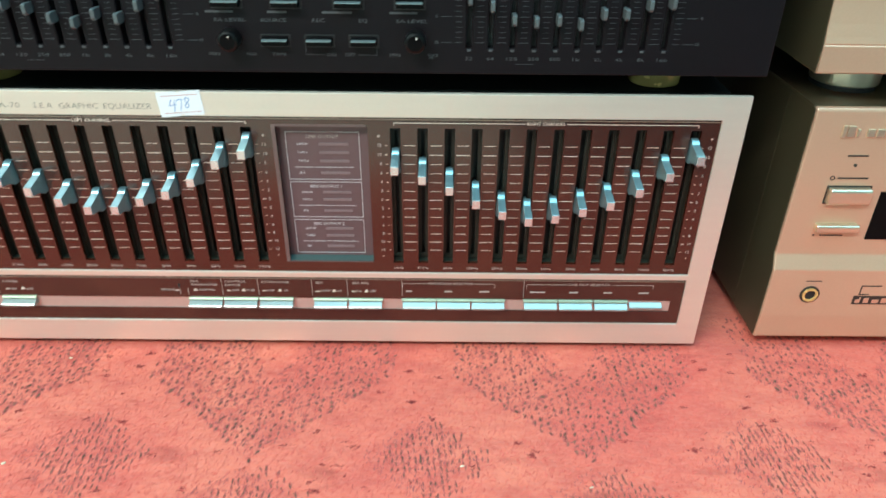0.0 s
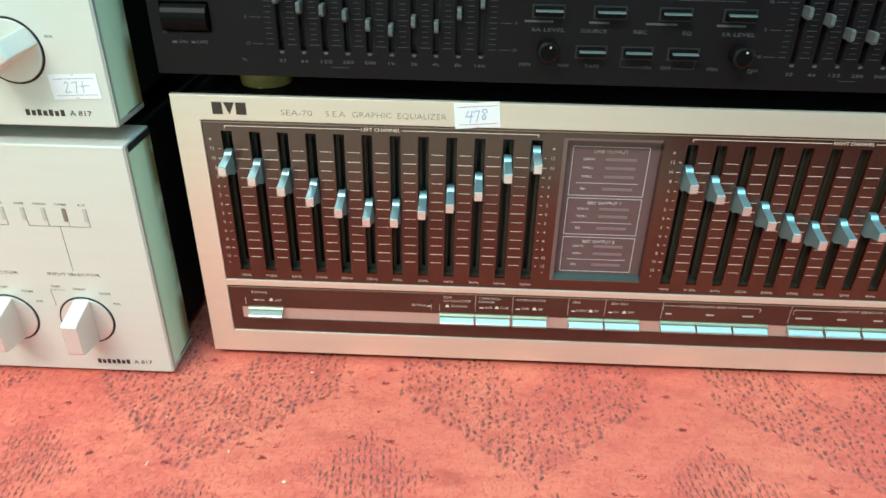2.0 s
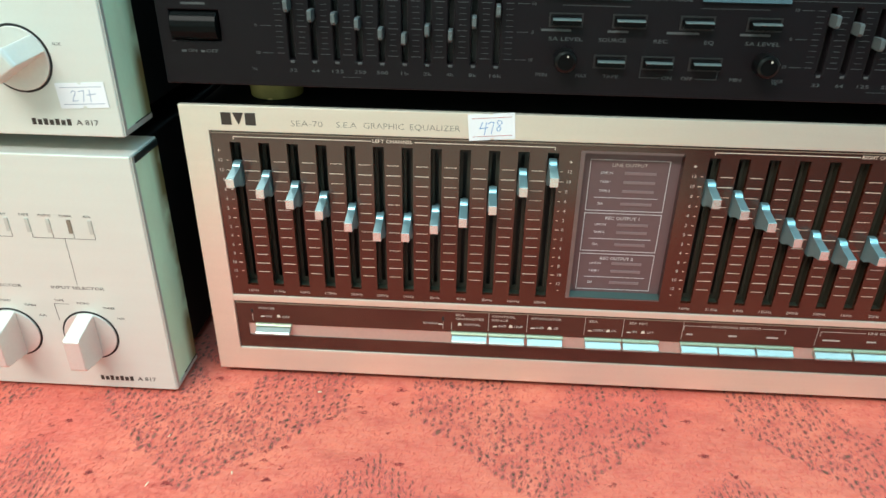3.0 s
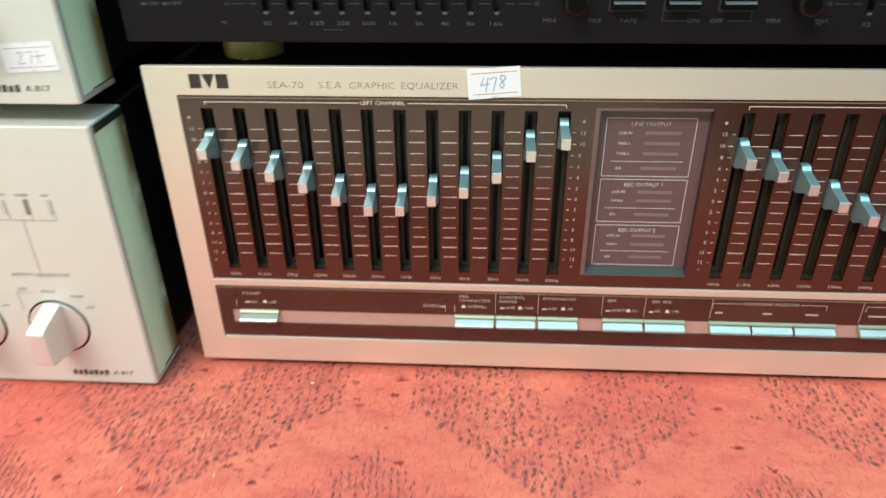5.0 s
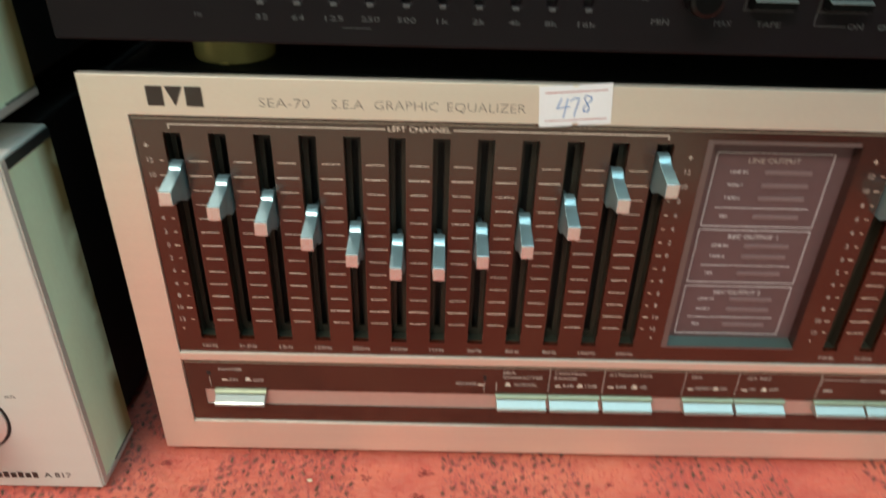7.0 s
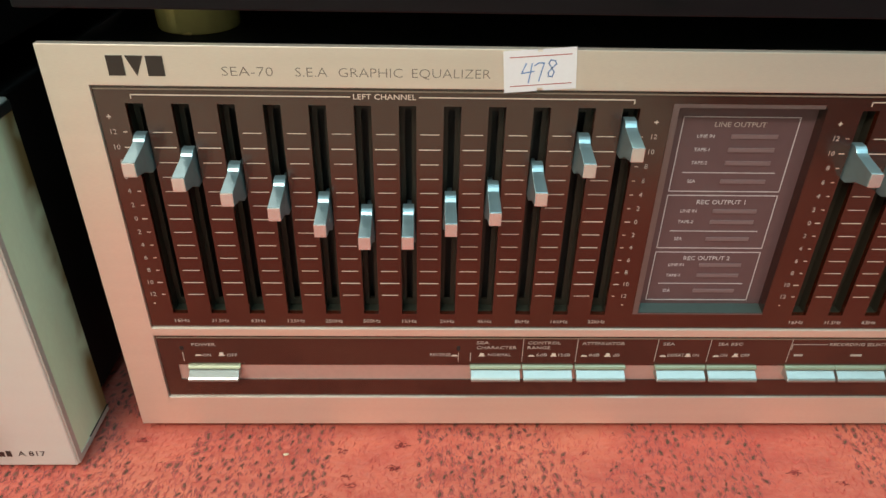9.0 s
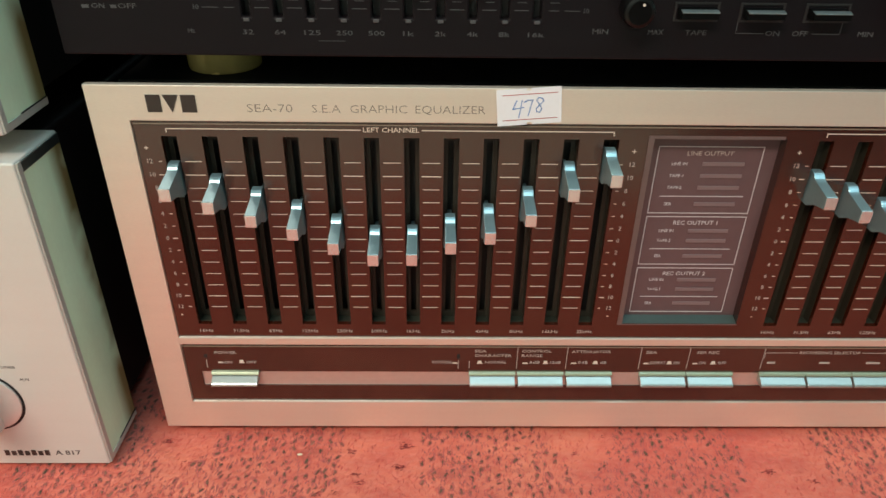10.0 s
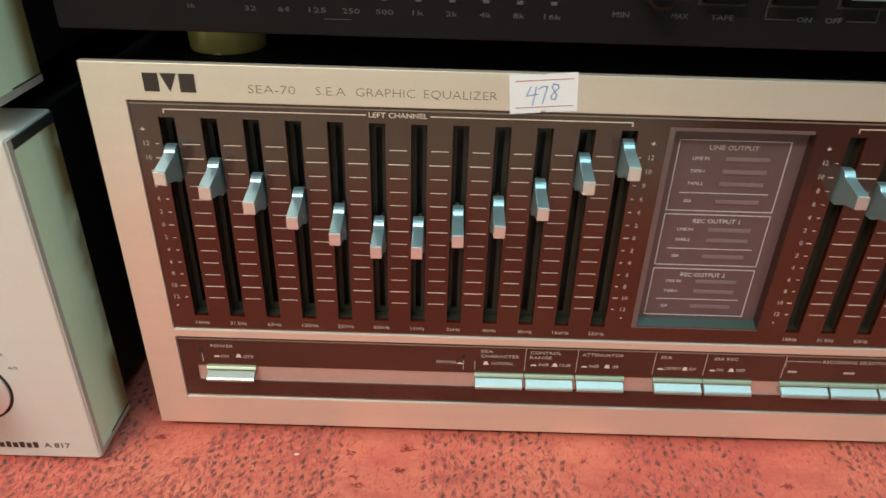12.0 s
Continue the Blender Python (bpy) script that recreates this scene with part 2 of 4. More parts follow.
def box(bm, x0, x1, y0, y1, z0, z1, bevel=0.0, seg=2):
    m = Matrix.Translation(((x0 + x1) / 2, (y0 + y1) / 2, (z0 + z1) / 2)) @ Matrix.Diagonal((x1 - x0, y1 - y0, z1 - z0, 1))
    made = bmesh.ops.create_cube(bm, size=1, matrix=m)["verts"]
    if bevel > 0:
        edges = {e for v in made for e in v.link_edges}
        bmesh.ops.bevel(bm, geom=list(edges), offset=bevel, segments=seg, affect="EDGES", profile=0.5)
    return bm


def boxed(*a, **k):
    return box(bmesh.new(), *a, **k)


def prism(bm, profile, x0, x1, bevel=0.0):
    """Sweeps a (y, z) outline from x0 to x1."""
    a = [bm.verts.new((x0, y, z)) for y, z in profile]
    b = [bm.verts.new((x1, y, z)) for y, z in profile]
    n = len(profile)
    faces = [bm.faces.new(a), bm.faces.new(b[::-1])]
    faces += [bm.faces.new((a[i], b[i], b[(i + 1) % n], a[(i + 1) % n])) for i in range(n)]
    bmesh.ops.recalc_face_normals(bm, faces=faces)
    if bevel > 0:
        bmesh.ops.bevel(bm, geom=list({e for f in faces for e in f.edges}), offset=bevel, segments=2, affect="EDGES", profile=0.5)
    return bm


def cyl(bm, centre, r, length, axis="y", r2=None, seg=40, bevel=0.0):
    turn = {"y": Matrix.Rotation(radians(90), 4, "X"), "z": Matrix.Identity(4)}[axis]
    made = bmesh.ops.create_cone(bm, cap_ends=True, segments=seg, radius1=r, radius2=r if r2 is None else r2, depth=length,
                                 matrix=Matrix.Translation(centre) @ turn)["verts"]
    if bevel > 0:
        rims = [e for e in {e for v in made for e in v.link_edges} if any(len(f.verts) > 4 for f in e.link_faces)]
        bmesh.ops.bevel(bm, geom=rims, offset=bevel, segments=2, affect="EDGES", profile=0.5)
    return bm


def ring(bm, centre, r_in, r_out, y0, y1, seg=48):
    """A flat ring round the y axis."""
    cx, cz = centre
    loops = []
    for r, y in ((r_in, y1), (r_in, y0), (r_out, y0), (r_out, y1)):
        loops.append([bm.verts.new((cx + r * math.cos(2 * math.pi * i / seg), y, cz + r * math.sin(2 * math.pi * i / seg))) for i in range(seg)])
    made = []
    for a, b in zip(loops, loops[1:] + loops[:1]):
        made += [bm.faces.new((a[i], a[(i + 1) % seg], b[(i + 1) % seg], b[i])) for i in range(seg)]
    bmesh.ops.recalc_face_normals(bm, faces=made)
    return bm


def plate(bm, x0, x1, z0, z1, y0, y1, holes=()):
    """A plate from y0 (front) to y1 with rectangular openings (x0, x1, z0, z1) cut through it."""
    xs = sorted({x0, x1, *[h[0] for h in holes], *[h[1] for h in holes]})
    zs = sorted({z0, z1, *[h[2] for h in holes], *[h[3] for h in holes]})

    def solid(i, j):
        if not (0 <= i < len(xs) - 1 and 0 <= j < len(zs) - 1):
            return False
        cx, cz = (xs[i] + xs[i + 1]) / 2, (zs[j] + zs[j + 1]) / 2
        return not any(h[0] < cx < h[1] and h[2] < cz < h[3] for h in holes)
    verts = {}

    def v(i, j, y):
        if (i, j, y) not in verts:
            verts[i, j, y] = bm.verts.new((xs[i], y, zs[j]))
        return verts[i, j, y]
    for i in range(len(xs) - 1):
        for j in range(len(zs) - 1):
            if not solid(i, j):
                continue
            bm.faces.new((v(i, j, y0), v(i + 1, j, y0), v(i + 1, j + 1, y0), v(i, j + 1, y0)))
            bm.faces.new((v(i, j, y1), v(i, j + 1, y1), v(i + 1, j + 1, y1), v(i + 1, j, y1)))
            for di, dj, p, q in ((-1, 0, (i, j + 1), (i, j)), (1, 0, (i + 1, j), (i + 1, j + 1)), (0, -1, (i, j), (i + 1, j)), (0, 1, (i + 1, j + 1), (i, j + 1))):
                if not solid(i + di, j + dj):
                    bm.faces.new((v(*q, y0), v(*p, y0), v(*p, y1), v(*q, y1)))
    bmesh.ops.recalc_face_normals(bm, faces=bm.faces)
    return bm


def soften(bm, width):
    """Rounds the sharp edges of a plate."""
    sharp = [e for e in bm.edges if len(e.link_faces) == 2 and e.calc_face_angle(0) > 1.0]
    bmesh.ops.bevel(bm, geom=sharp, offset=width, segments=2, affect="EDGES", profile=0.5)
    return bm


def polygon(bm, outline, y0, y1):
    """A flat shape from an (x, z) outline, from y0 (front) to y1."""
    a = [bm.verts.new((x, y0, z)) for x, z in outline]
    b = [bm.verts.new((x, y1, z)) for x, z in outline]
    n = len(outline)
    faces = [bm.faces.new(a), bm.faces.new(b[::-1])] + [bm.faces.new((a[i], b[i], b[(i + 1) % n], a[(i + 1) % n])) for i in range(n)]
    bmesh.ops.recalc_face_normals(bm, faces=faces)
    return bm


def letters(bm, words, x, z, height, y, width=0.0, align="CENTER", lean=0.0, turn=0.0, bold=0.0, spacing=1.0, depth=0.05):
    """Adds writing on a plane that faces -y: x, z is its middle (or its left or right end), height the capitals' height."""
    data = bpy.data.curves.new("writing", "FONT")
    data.body, data.size, data.shear, data.extrude, data.offset = words, height / 0.70, lean, depth, bold
    data.align_x, data.align_y, data.resolution_u, data.space_character = align, "CENTER", 2, spacing
    ob = bpy.data.objects.new("writing", data)
    me = bpy.data.meshes.new_from_object(ob)
    xs = [w.co.x for w in me.vertices] or [0, 1]
    sx = width / max(max(xs) - min(xs), 1e-6) if width else 1.0
    mid = (max(xs) + min(xs)) / 2 if align == "CENTER" else 0.0
    m = Matrix.Translation((x, y - depth, z)) @ Matrix.Rotation(radians(turn), 4, "Y") @ Matrix.Rotation(radians(90), 4, "X") @ Matrix.Diagonal((sx, 1, 1, 1)) @ Matrix.Translation((-mid, 0, 0))
    me.transform(m)
    bm.from_mesh(me)
    bpy.data.objects.remove(ob)
    bpy.data.curves.remove(data)
    bpy.data.meshes.remove(me)
    return bm


def line(bm, x0, z0, x1, z1, w, y, depth=0.1):
    """A printed stroke on a plane that faces -y."""
    d = Vector((x1 - x0, z1 - z0))
    m = Matrix.Translation(((x0 + x1) / 2, y - depth / 2, (z0 + z1) / 2)) @ Matrix.Rotation(-math.atan2(d.y, d.x), 4, "Y") @ Matrix.Diagonal((d.length + w, depth, w, 1))
    bmesh.ops.create_cube(bm, size=1, matrix=m)
    return bm


# ---- the room ----
def room_box(name, x0, x1, y0, y1, z0, z1, mat, label, category):
    ob = part(name, boxed(x0 * 1000, x1 * 1000, y0 * 1000, y1 * 1000, z0 * 1000, z1 * 1000), mat)
    return tagged(ob, label, category, kind="structure")


FZ0 = -0.45
room_box("floor", -2.5, 3.0, -3.2, 2.0, FZ0 - 0.1, FZ0, LINO, "grey linoleum shop floor", "floor")
room_box("platform", -1.35, 1.85, -0.25, 0.45, FZ0, -0.012, PLATFORM, "low dark board display platform", "platform")
# unseen tan board, added so the silver equalizer's front has something to reflect
room_box("kerb_board", -1.35, 0.36, -0.60, -0.264, FZ0, -0.02, BOARD, "tan board added out of view for the equalizer's front to reflect", "board")
carpet = part("carpet", boxed(-1350, 1850, -262, 450, -12, 0, 5, 3), CARPET)
tagged(carpet, "red wool carpet with dark flecked diamonds, covering a platform", "carpet", kind="structure")
room_box("wall_back", -2.6, 3.1, 2.0, 2.1, FZ0 - 0.1, 2.6, WALL, "pale green painted wall behind the equipment", "wall")
room_box("wall_front", -2.6, 3.1, -3.3, -3.2, FZ0 - 0.1, 2.6, WALL, "pale green painted wall of the shop", "wall")
room_box("wall_west", -2.6, -2.5, -3.2, 2.0, FZ0 - 0.1, 2.6, WALL, "pale green painted side wall", "wall")
room_box("wall_east", 3.0, 3.1, -3.2, 2.0, FZ0 - 0.1, 2.6, WALL, "pale green painted side wall", "wall")
room_box("ceiling", -2.5, 3.0, -3.2, 2.0, 2.5, 2.6, CEILING, "white painted ceiling", "ceiling")
# dark shelf back panel close behind the units
room_box("shelf_back", -0.75, 1.25, 0.40, 0.43, 0.0, 0.75, BLACK_VOID, "black back panel of the display shelf", "panel")

for lx, ly, lsx, lsy, watts, colour in LAMPS:
    cl = thing("ceiling_light", (lx, ly, 2.5), "white fluorescent ceiling light panel", "ceiling light", "ceiling lights")
    part("housing", plate(bmesh.new(), -lsx * 500 - 30, lsx * 500 + 30, -lsy * 500 - 30, lsy * 500 + 30, 0, 45,
                          [(-lsx * 500, lsx * 500, -lsy * 500, lsy * 500)]), LAMP_BODY, cl).rotation_euler = (radians(-90), 0, 0)


# ---- the silver graphic equalizer ----
EQ_W, EQ_Z0, EQ_Z1 = 435, 5, 161
eq = thing("graphic_equalizer", (0, 0, 0), "champagne aluminium graphic equalizer with silver faders, on the carpet", "graphic equalizer")
part("front_frame", soften(plate(bmesh.new(), 0, EQ_W, EQ_Z0, EQ_Z1, 0, 2.8, [(13.4, 422.2, 54.8, 148.4), (13.5, 422.2, 19.8, 51.2)]), 0.25), SILVER, eq, "champagne brushed aluminium front frame")
part("chassis", boxed(4, 431, 18, 275, 9, 157, 0.8), CHASSIS, eq, "black steel case")
for fx in (35, 400):
    for fy in (30, 240):
        part("foot", cyl(bmesh.new(), (fx, fy, 4.5), 14, 9, "z", 12), BLACK_VOID, eq)

PY = 0.9                       # the panels lie this far behind the frame's front
SLOT_L = [25.2 + 14.085 * i for i in range(12)]
SLOT_R = [256.5 + 14.00 * i for i in range(12)]
SLOT_Z = (61.2, 142.5)
WIN = (194.7, 242.5, 62.1, 143.2)
holes = [(x - 2.75, x + 2.75, *SLOT_Z) for x in SLOT_L + SLOT_R] + [WIN]
part("fader_panel", plate(bmesh.new(), 13.5, 422.1, 54.9, 148.3, PY, PY + 2, holes), BROWN, eq, "satin brown fader panel with long slots")
part("panel_groove", boxed(13.6, 422.0, PY - 0.3, PY - 0.05, 147.0, 147.4), PRINT_BROWN, eq)
# slot liners with a central slit, and the dark behind them
part("slot_liner", plate(bmesh.new(), 15, 420, 57, 148, PY + 6, PY + 7,
                         [(x - 1.1, x + 1.1, 64, 139) for x in SLOT_L + SLOT_R] + [(194, 244, 57, 148)]), LINER, eq, "dark olive slot lining")
part("slot_depth", boxed(15, 193, PY + 12, PY + 13, 57, 148), BLACK_VOID, eq)
part("slot_depth", boxed(245, 420, PY + 12, PY + 13, 57, 148), BLACK_VOID, eq)
for x in SLOT_L + SLOT_R:
    w = bmesh.new()
    for side in (-1, 1):
        box(w, x + side * 2.95 - 0.15, x + side * 2.95 + 0.15, PY + 2, PY + 6, SLOT_Z[0] - 0.4, SLOT_Z[1] + 0.4)
    box(w, x - 3.1, x + 3.1, PY + 2, PY + 6, SLOT_Z[1] + 0.1, SLOT_Z[1] + 0.6)
    part("slot_wall", w, LINER, eq)
    # sill paler than the slot walls: light from above put into its colour
    part("slot_sill", boxed(x - 2.7, x + 2.7, PY + 2.05, PY + 5.9, SLOT_Z[0] - 0.6, SLOT_Z[0] + 0.1), LEDGE, eq, "olive slot sill, lightened for the light falling on it")


def fader_knob(parent, x, z):
    """A wedge-shaped lever with a separately tinted end plate: z is the height of its crest."""
    bm = bmesh.new()
    side = [(2.0, -0.15), (-0.2, -0.15), (-1.0, -0.35), (-2.1, -1.0), (-2.9, -1.9), (-4.6, -2.4), (-8.0, -3.0), (-13.4, -4.1), (-13.5, -8.7), (-6.5, -10.4), (-2.8, -12.6), (2.0, -12.6)]
    width = [1.9, 1.9, 1.9, 1.9, 1.9, 1.9, 1.95, 2.0, 2.0, 2.0, 2.4, 2.4]
    a = [bm.verts.new((-w, y, h)) for (y, h), w in zip(side, width)]
    b = [bm.verts.new((w, y, h)) for (y, h), w in zip(side, width)]
    n = len(side)
    faces = [bm.faces.new(a), bm.faces.new(b[::-1])] + [bm.faces.new((a[i], b[i], b[(i + 1) % n], a[(i + 1) % n])) for i in range(n)]
    bmesh.ops.recalc_face_normals(bm, faces=faces)
    bmesh.ops.bevel(bm, geom=bm.edges[:], offset=0.18, segments=2, affect="EDGES", profile=0.5)
    box(bm, -0.8, 0.8, 1.5, PY + 11, -9, -4)
    ob = part("fader_knob", bm, CHROME, parent, "silver wedge-shaped fader knob")
    part("knob_tip", boxed(-2.0, 2.0, -14.0, -13.45, -8.75, -4.0, 0.2), KNOB_TIP, ob, "polished end plate, rose for the carpet's reflection")
    ob.location = (x / 1000, PY / 1000, (z + 0.7) / 1000)
    return ob


CREST_L = [132.0, 127.1, 122.0, 116.8, 110.9, 106.2, 106.4, 111.4, 115.6, 122.9, 133.0, 138.5]
CREST_R = [130.5, 125.3, 119.4, 111.7, 105.4, 101.5, 103.4, 107.5, 111.4, 119.1, 128.2, 137.3]
first_knob = None
for x, z in list(zip(SLOT_L, CREST_L)) + list(zip(SLOT_R, CREST_R)):
    if first_knob is None:
        first_knob = fader_knob(eq, x, z)
        continue
    k = first_knob.copy()
    scene.collection.objects.link(k)
    k.location = (x / 1000, PY / 1000, (z + 0.7) / 1000)
    tip = first_knob.children[0].copy()
    scene.collection.objects.link(tip)
    tip.parent = k

# scales, one for each channel
BANDS = ["16Hz", "31.5Hz", "63Hz", "125Hz", "250Hz", "500Hz", "1kHz", "2kHz", "4kHz", "8kHz", "16kHz", "32kHz"]
LEVELS = list(range(12, -13, -2))


MARKS = {}


def mark(x, y, z, w, h, mat, parent):
    """One printed level mark; alike marks share their mesh."""
    if (w, h, mat.name) not in MARKS:
        ob = part("level_mark", boxed(-w / 2, w / 2, -0.1, 0, -h / 2, h / 2), mat, parent)
        MARKS[w, h, mat.name] = ob.data
    else:
        ob = new("level_mark", MARKS[w, h, mat.name])
        ob.parent = parent
    ob.location = (x / 1000, y / 1000, z / 1000)


def level_z(db):
    return 101.4 + db * 2.63


for slots, title in ((SLOT_L, "LEFT CHANNEL"), (SLOT_R, "RIGHT CHANNEL")):
    bracket = bmesh.new()
    mid = (slots[0] + slots[-1]) / 2
    line(bracket, slots[0] - 0.5, 145.3, mid - 10.8, 145.3, 0.32, PY)
    line(bracket, mid + 10.8, 145.3, slots[-1] + 0.5, 145.3, 0.32, PY)
    for x in (slots[0] - 0.5, slots[-1] + 0.5):
        line(bracket, x, 145.3, x, 144.1, 0.32, PY)
    letters(bracket, title, mid, 145.3, 1.75, PY, width=19.5)
    scale = part("channel_scale", bracket, PRINT_WHITE, eq, "cream channel title above its level marks")
    for db in LEVELS:
        strong = db in (10, 0, -10)
        thick, half = (0.29, 3.5) if strong else (0.21, 3.0)
        for a, b in zip(slots, slots[1:]):
            mark((a + b) / 2, PY, level_z(db), 2 * half, thick, PRINT_WHITE, scale)
        half = 1.9 if strong else 1.2
        mark(slots[0] - 4.0 - half / 2, PY, level_z(db), half, thick, PRINT_WHITE, scale)
        mark(slots[-1] + 4.0 + half / 2, PY, level_z(db), half, thick, PRINT_WHITE, scale)
    for x, side, align in ((slots[0], -1, "RIGHT"), (slots[-1], 1, "LEFT")):
        for db in LEVELS:
            part("scale_number", letters(bmesh.new(), str(abs(db)), x + side * 7.2, level_z(db), 1.75, PY, align=align), PRINT_DIM, eq)
        for s, z in (("+", 137.9), ("-", 66.1)):
            part("scale_sign", letters(bmesh.new(), s, x + side * 8.6, z, 2.2, PY), PRINT_WHITE, eq)
    for x, s in zip(slots, BANDS):
        part("band_name", letters(bmesh.new(), s, x, 57.8, 1.55, PY, width=min(6.4, 1.35 * len(s))), PRINT_DIM, eq)

# output display window
win = part("display_window", boxed(WIN[0] - 1, WIN[1] + 1, PY + 4.8, PY + 6.2, WIN[2] - 1, WIN[3] + 1), DISPLAY, eq, "smoked brown indicator window with cream boxes")
for a in ((WIN[0] - 1.5, WIN[0] + 0.5, WIN[2] - 0.5, WIN[3] + 1.0), (WIN[0] + 0.52, WIN[1] - 1.0, WIN[3] - 0.2, WIN[3] + 1.0), (WIN[0] + 0.52, WIN[1], WIN[2] - 0.5, WIN[2])):
    part("window_bezel", boxed(a[0], a[1], PY - 0.2, PY - 0.02, a[2], a[3]), BEZEL, win, "brown metal window bezel")
part("window_wall", plate(bmesh.new(), WIN[0] - 0.4, WIN[1] + 0.4, WIN[2] - 0.4, WIN[3] + 0.4, PY + 0.05, PY + 4.7, [(WIN[0] + 0.08, WIN[1] - 0.08, WIN[2] + 0.08, WIN[3] - 0.08)]), BROWN_DEEP, win, "dark brown wall of the window recess")
# teal light on the window's bottom wall is coloured into this ledge
part("window_ledge", prism(bmesh.new(), [(PY + 0.1, WIN[2] + 0.1), (PY + 4.7, WIN[2] + 1.2), (PY + 4.7, WIN[2] + 0.1)], WIN[0] + 0.1, WIN[1] - 0.1), WINDOW_LEDGE, win, "sloping ledge with the teal highlight in its colour")
WY = PY + 4.7
for z0, z1, title, rows in ((111.1, 138.2, "LINE OUTPUT", [("LINE IN", 131.4), ("TAPE-1", 126.6), ("TAPE-2", 121.8), ("SEA", 114.9)]),
                            (88.1, 109.5, "REC OUTPUT 1", [("LINE IN", 103.3), ("TAPE-2", 98.9), ("SEA", 91.9)]),
                            (65.0, 86.3, "REC OUTPUT 2", [("LINE IN", 80.7), ("TAPE-1", 76.1), ("SEA", 69.2)])):
    x0, x1 = 199.0, 237.3
    frame_bm = bmesh.new()
    for a in ((x0, z0, x1, z0), (x0, z1, x1, z1), (x0, z0, x0, z1), (x1, z0, x1, z1)):
        line(frame_bm, *a, 0.32, WY)
    part("output_box", frame_bm, PRINT_COOL, win, "cream outlined box")
    part("printed_line", line(bmesh.new(), x0 + 3.5, rows[-1][1] + 3.3, x1 - 3.5, rows[-1][1] + 3.3, 0.28, WY), PRINT_COOL, win)
    part("output_name", letters(bmesh.new(), title, (x0 + x1) / 2, z1 - 2.7, 1.7, WY, width=17), PRINT_DIM if title == "LINE OUTPUT" else PRINT_COOL, win)
    for s, z in rows:
        part("source_name", letters(bmesh.new(), s, x0 + 5.5, z, 1.25, WY, align="LEFT"), PRINT_COOL, win)
        part("indicator_bar", boxed(x0 + 17, x0 + 32.5, WY - 0.25, WY + 0.2, z - 0.75, z + 0.75, 0.1), LED_OFF, win, "unlit indicator bar")

# lower strip with the push buttons
part("control_strip", plate(bmesh.new(), 13.6, 422.1, 19.9, 51.1, PY, PY + 2, [(19.7, 415.6, 28.5, 36.2)]), BROWN_DEEP, eq, "dark brown lower control strip")
part("button_channel", boxed(19, 416.5, PY + 0.5, PY + 1.5, 28.0, 36.8), PINKISH, eq, "rose metal channel behind the buttons")
part("strip_groove", boxed(13.7, 422.0, PY - 0.3, PY - 0.05, 49.6, 50.0), PRINT_BROWN, eq)
BUTTONS = [(23.8, 1), (133.0, 1), (153.5, 1), (174.3, 1), (206.0, 1), (226.4, 1), (257.8, 1), (278.0, 1), (298.2, 1), (328.9, 1), (349.5, 1), (370.2, 1), (390.9, 0)]
button_mesh = lip_mesh = None
for x, out in BUTTONS:
    if button_mesh is None:
        face = [(PY + 3, 34.9), (-0.5, 34.9), (-0.9, 34.7), (-3.3, 33.2), (-3.9, 32.6), (-3.9, 31.7), (PY + 3, 31.2)]
        lip = [(PY + 3, 36.6), (0.3, 36.6), (-0.1, 36.4), (-0.7, 35.6), (-0.7, 35.3), (PY + 3, 35.3)]
        ob = part("push_button", prism(bmesh.new(), face, 0.5, 19.7, 0.12), BUTTON_METAL, eq, "pale teal metal push button")
        lp = part("button_lip", prism(bmesh.new(), lip, 0.1, 20.1, 0.1), BUTTON_LIP, ob, "yellow-green upper lip")
        button_mesh, lip_mesh = ob.data, lp.data
    else:
        ob = new("push_button", button_mesh)
        ob.parent = eq
        ob["label"] = "pale teal metal push button"
        lp = new("button_lip", lip_mesh)
        lp.parent = ob
        lp["label"] = "yellow-green upper lip"
    ob.location = (x / 1000, 0.0 if out else 0.0022, 0)

for x in (153.4, 174.4, 205.6, 226.2, 258.0, 328.8):
    part("divider_line", line(bmesh.new(), x, 38.2, x, 49.6, 0.25, PY), PRINT_DIM, eq)
for x in (22.5, 128.5, 133.2):
    part("divider_line", line(bmesh.new(), x, 38.2, x, 42.3, 0.3, PY), PRINT_DIM, eq)
for s, x, z, w in (("POWER", 31.0, 45.4, 9), ("SEA", 137.8, 46.6, 5), ("CHARACTER", 143.2, 44.2, 15.5), ("CONTROL", 161.5, 46.6, 12.5), ("RANGE", 159.6, 44.2, 8.8), ("ATTENUATOR", 184.5, 46.4, 16.5),
                   ("SEA", 210.0, 46.2, 4.6), ("SEA REC", 234.0, 46.2, 9.5), ("RECORDING SELECTOR", 286.0, 46.2, 26), ("LINE OUT SELECTOR", 367.0, 46.2, 24),
                   ("REVERSE", 121.5, 40.6, 8.0), ("NORMAL", 144.5, 40.6, 9.0), ("ON", 31.5, 40.2, 3.2), ("OFF", 41.2, 40.2, 4.2), ("6dB", 161.0, 40.6, 4.2), ("12dB", 169.8, 40.6, 4.6),
                   ("0dB", 181.5, 40.6, 4.2), ("dB", 190.2, 40.6, 2.6), ("DEFEAT", 213.6, 40.6, 6.6), ("ON", 221.4, 40.6, 2.6), ("ON", 232.5, 40.6, 2.8), ("OFF", 241.0, 40.6, 3.6)):
    part("control_name", letters(bmesh.new(), s, x, z + 0.8, 1.45, PY, width=w), PRINT_DIM, eq)
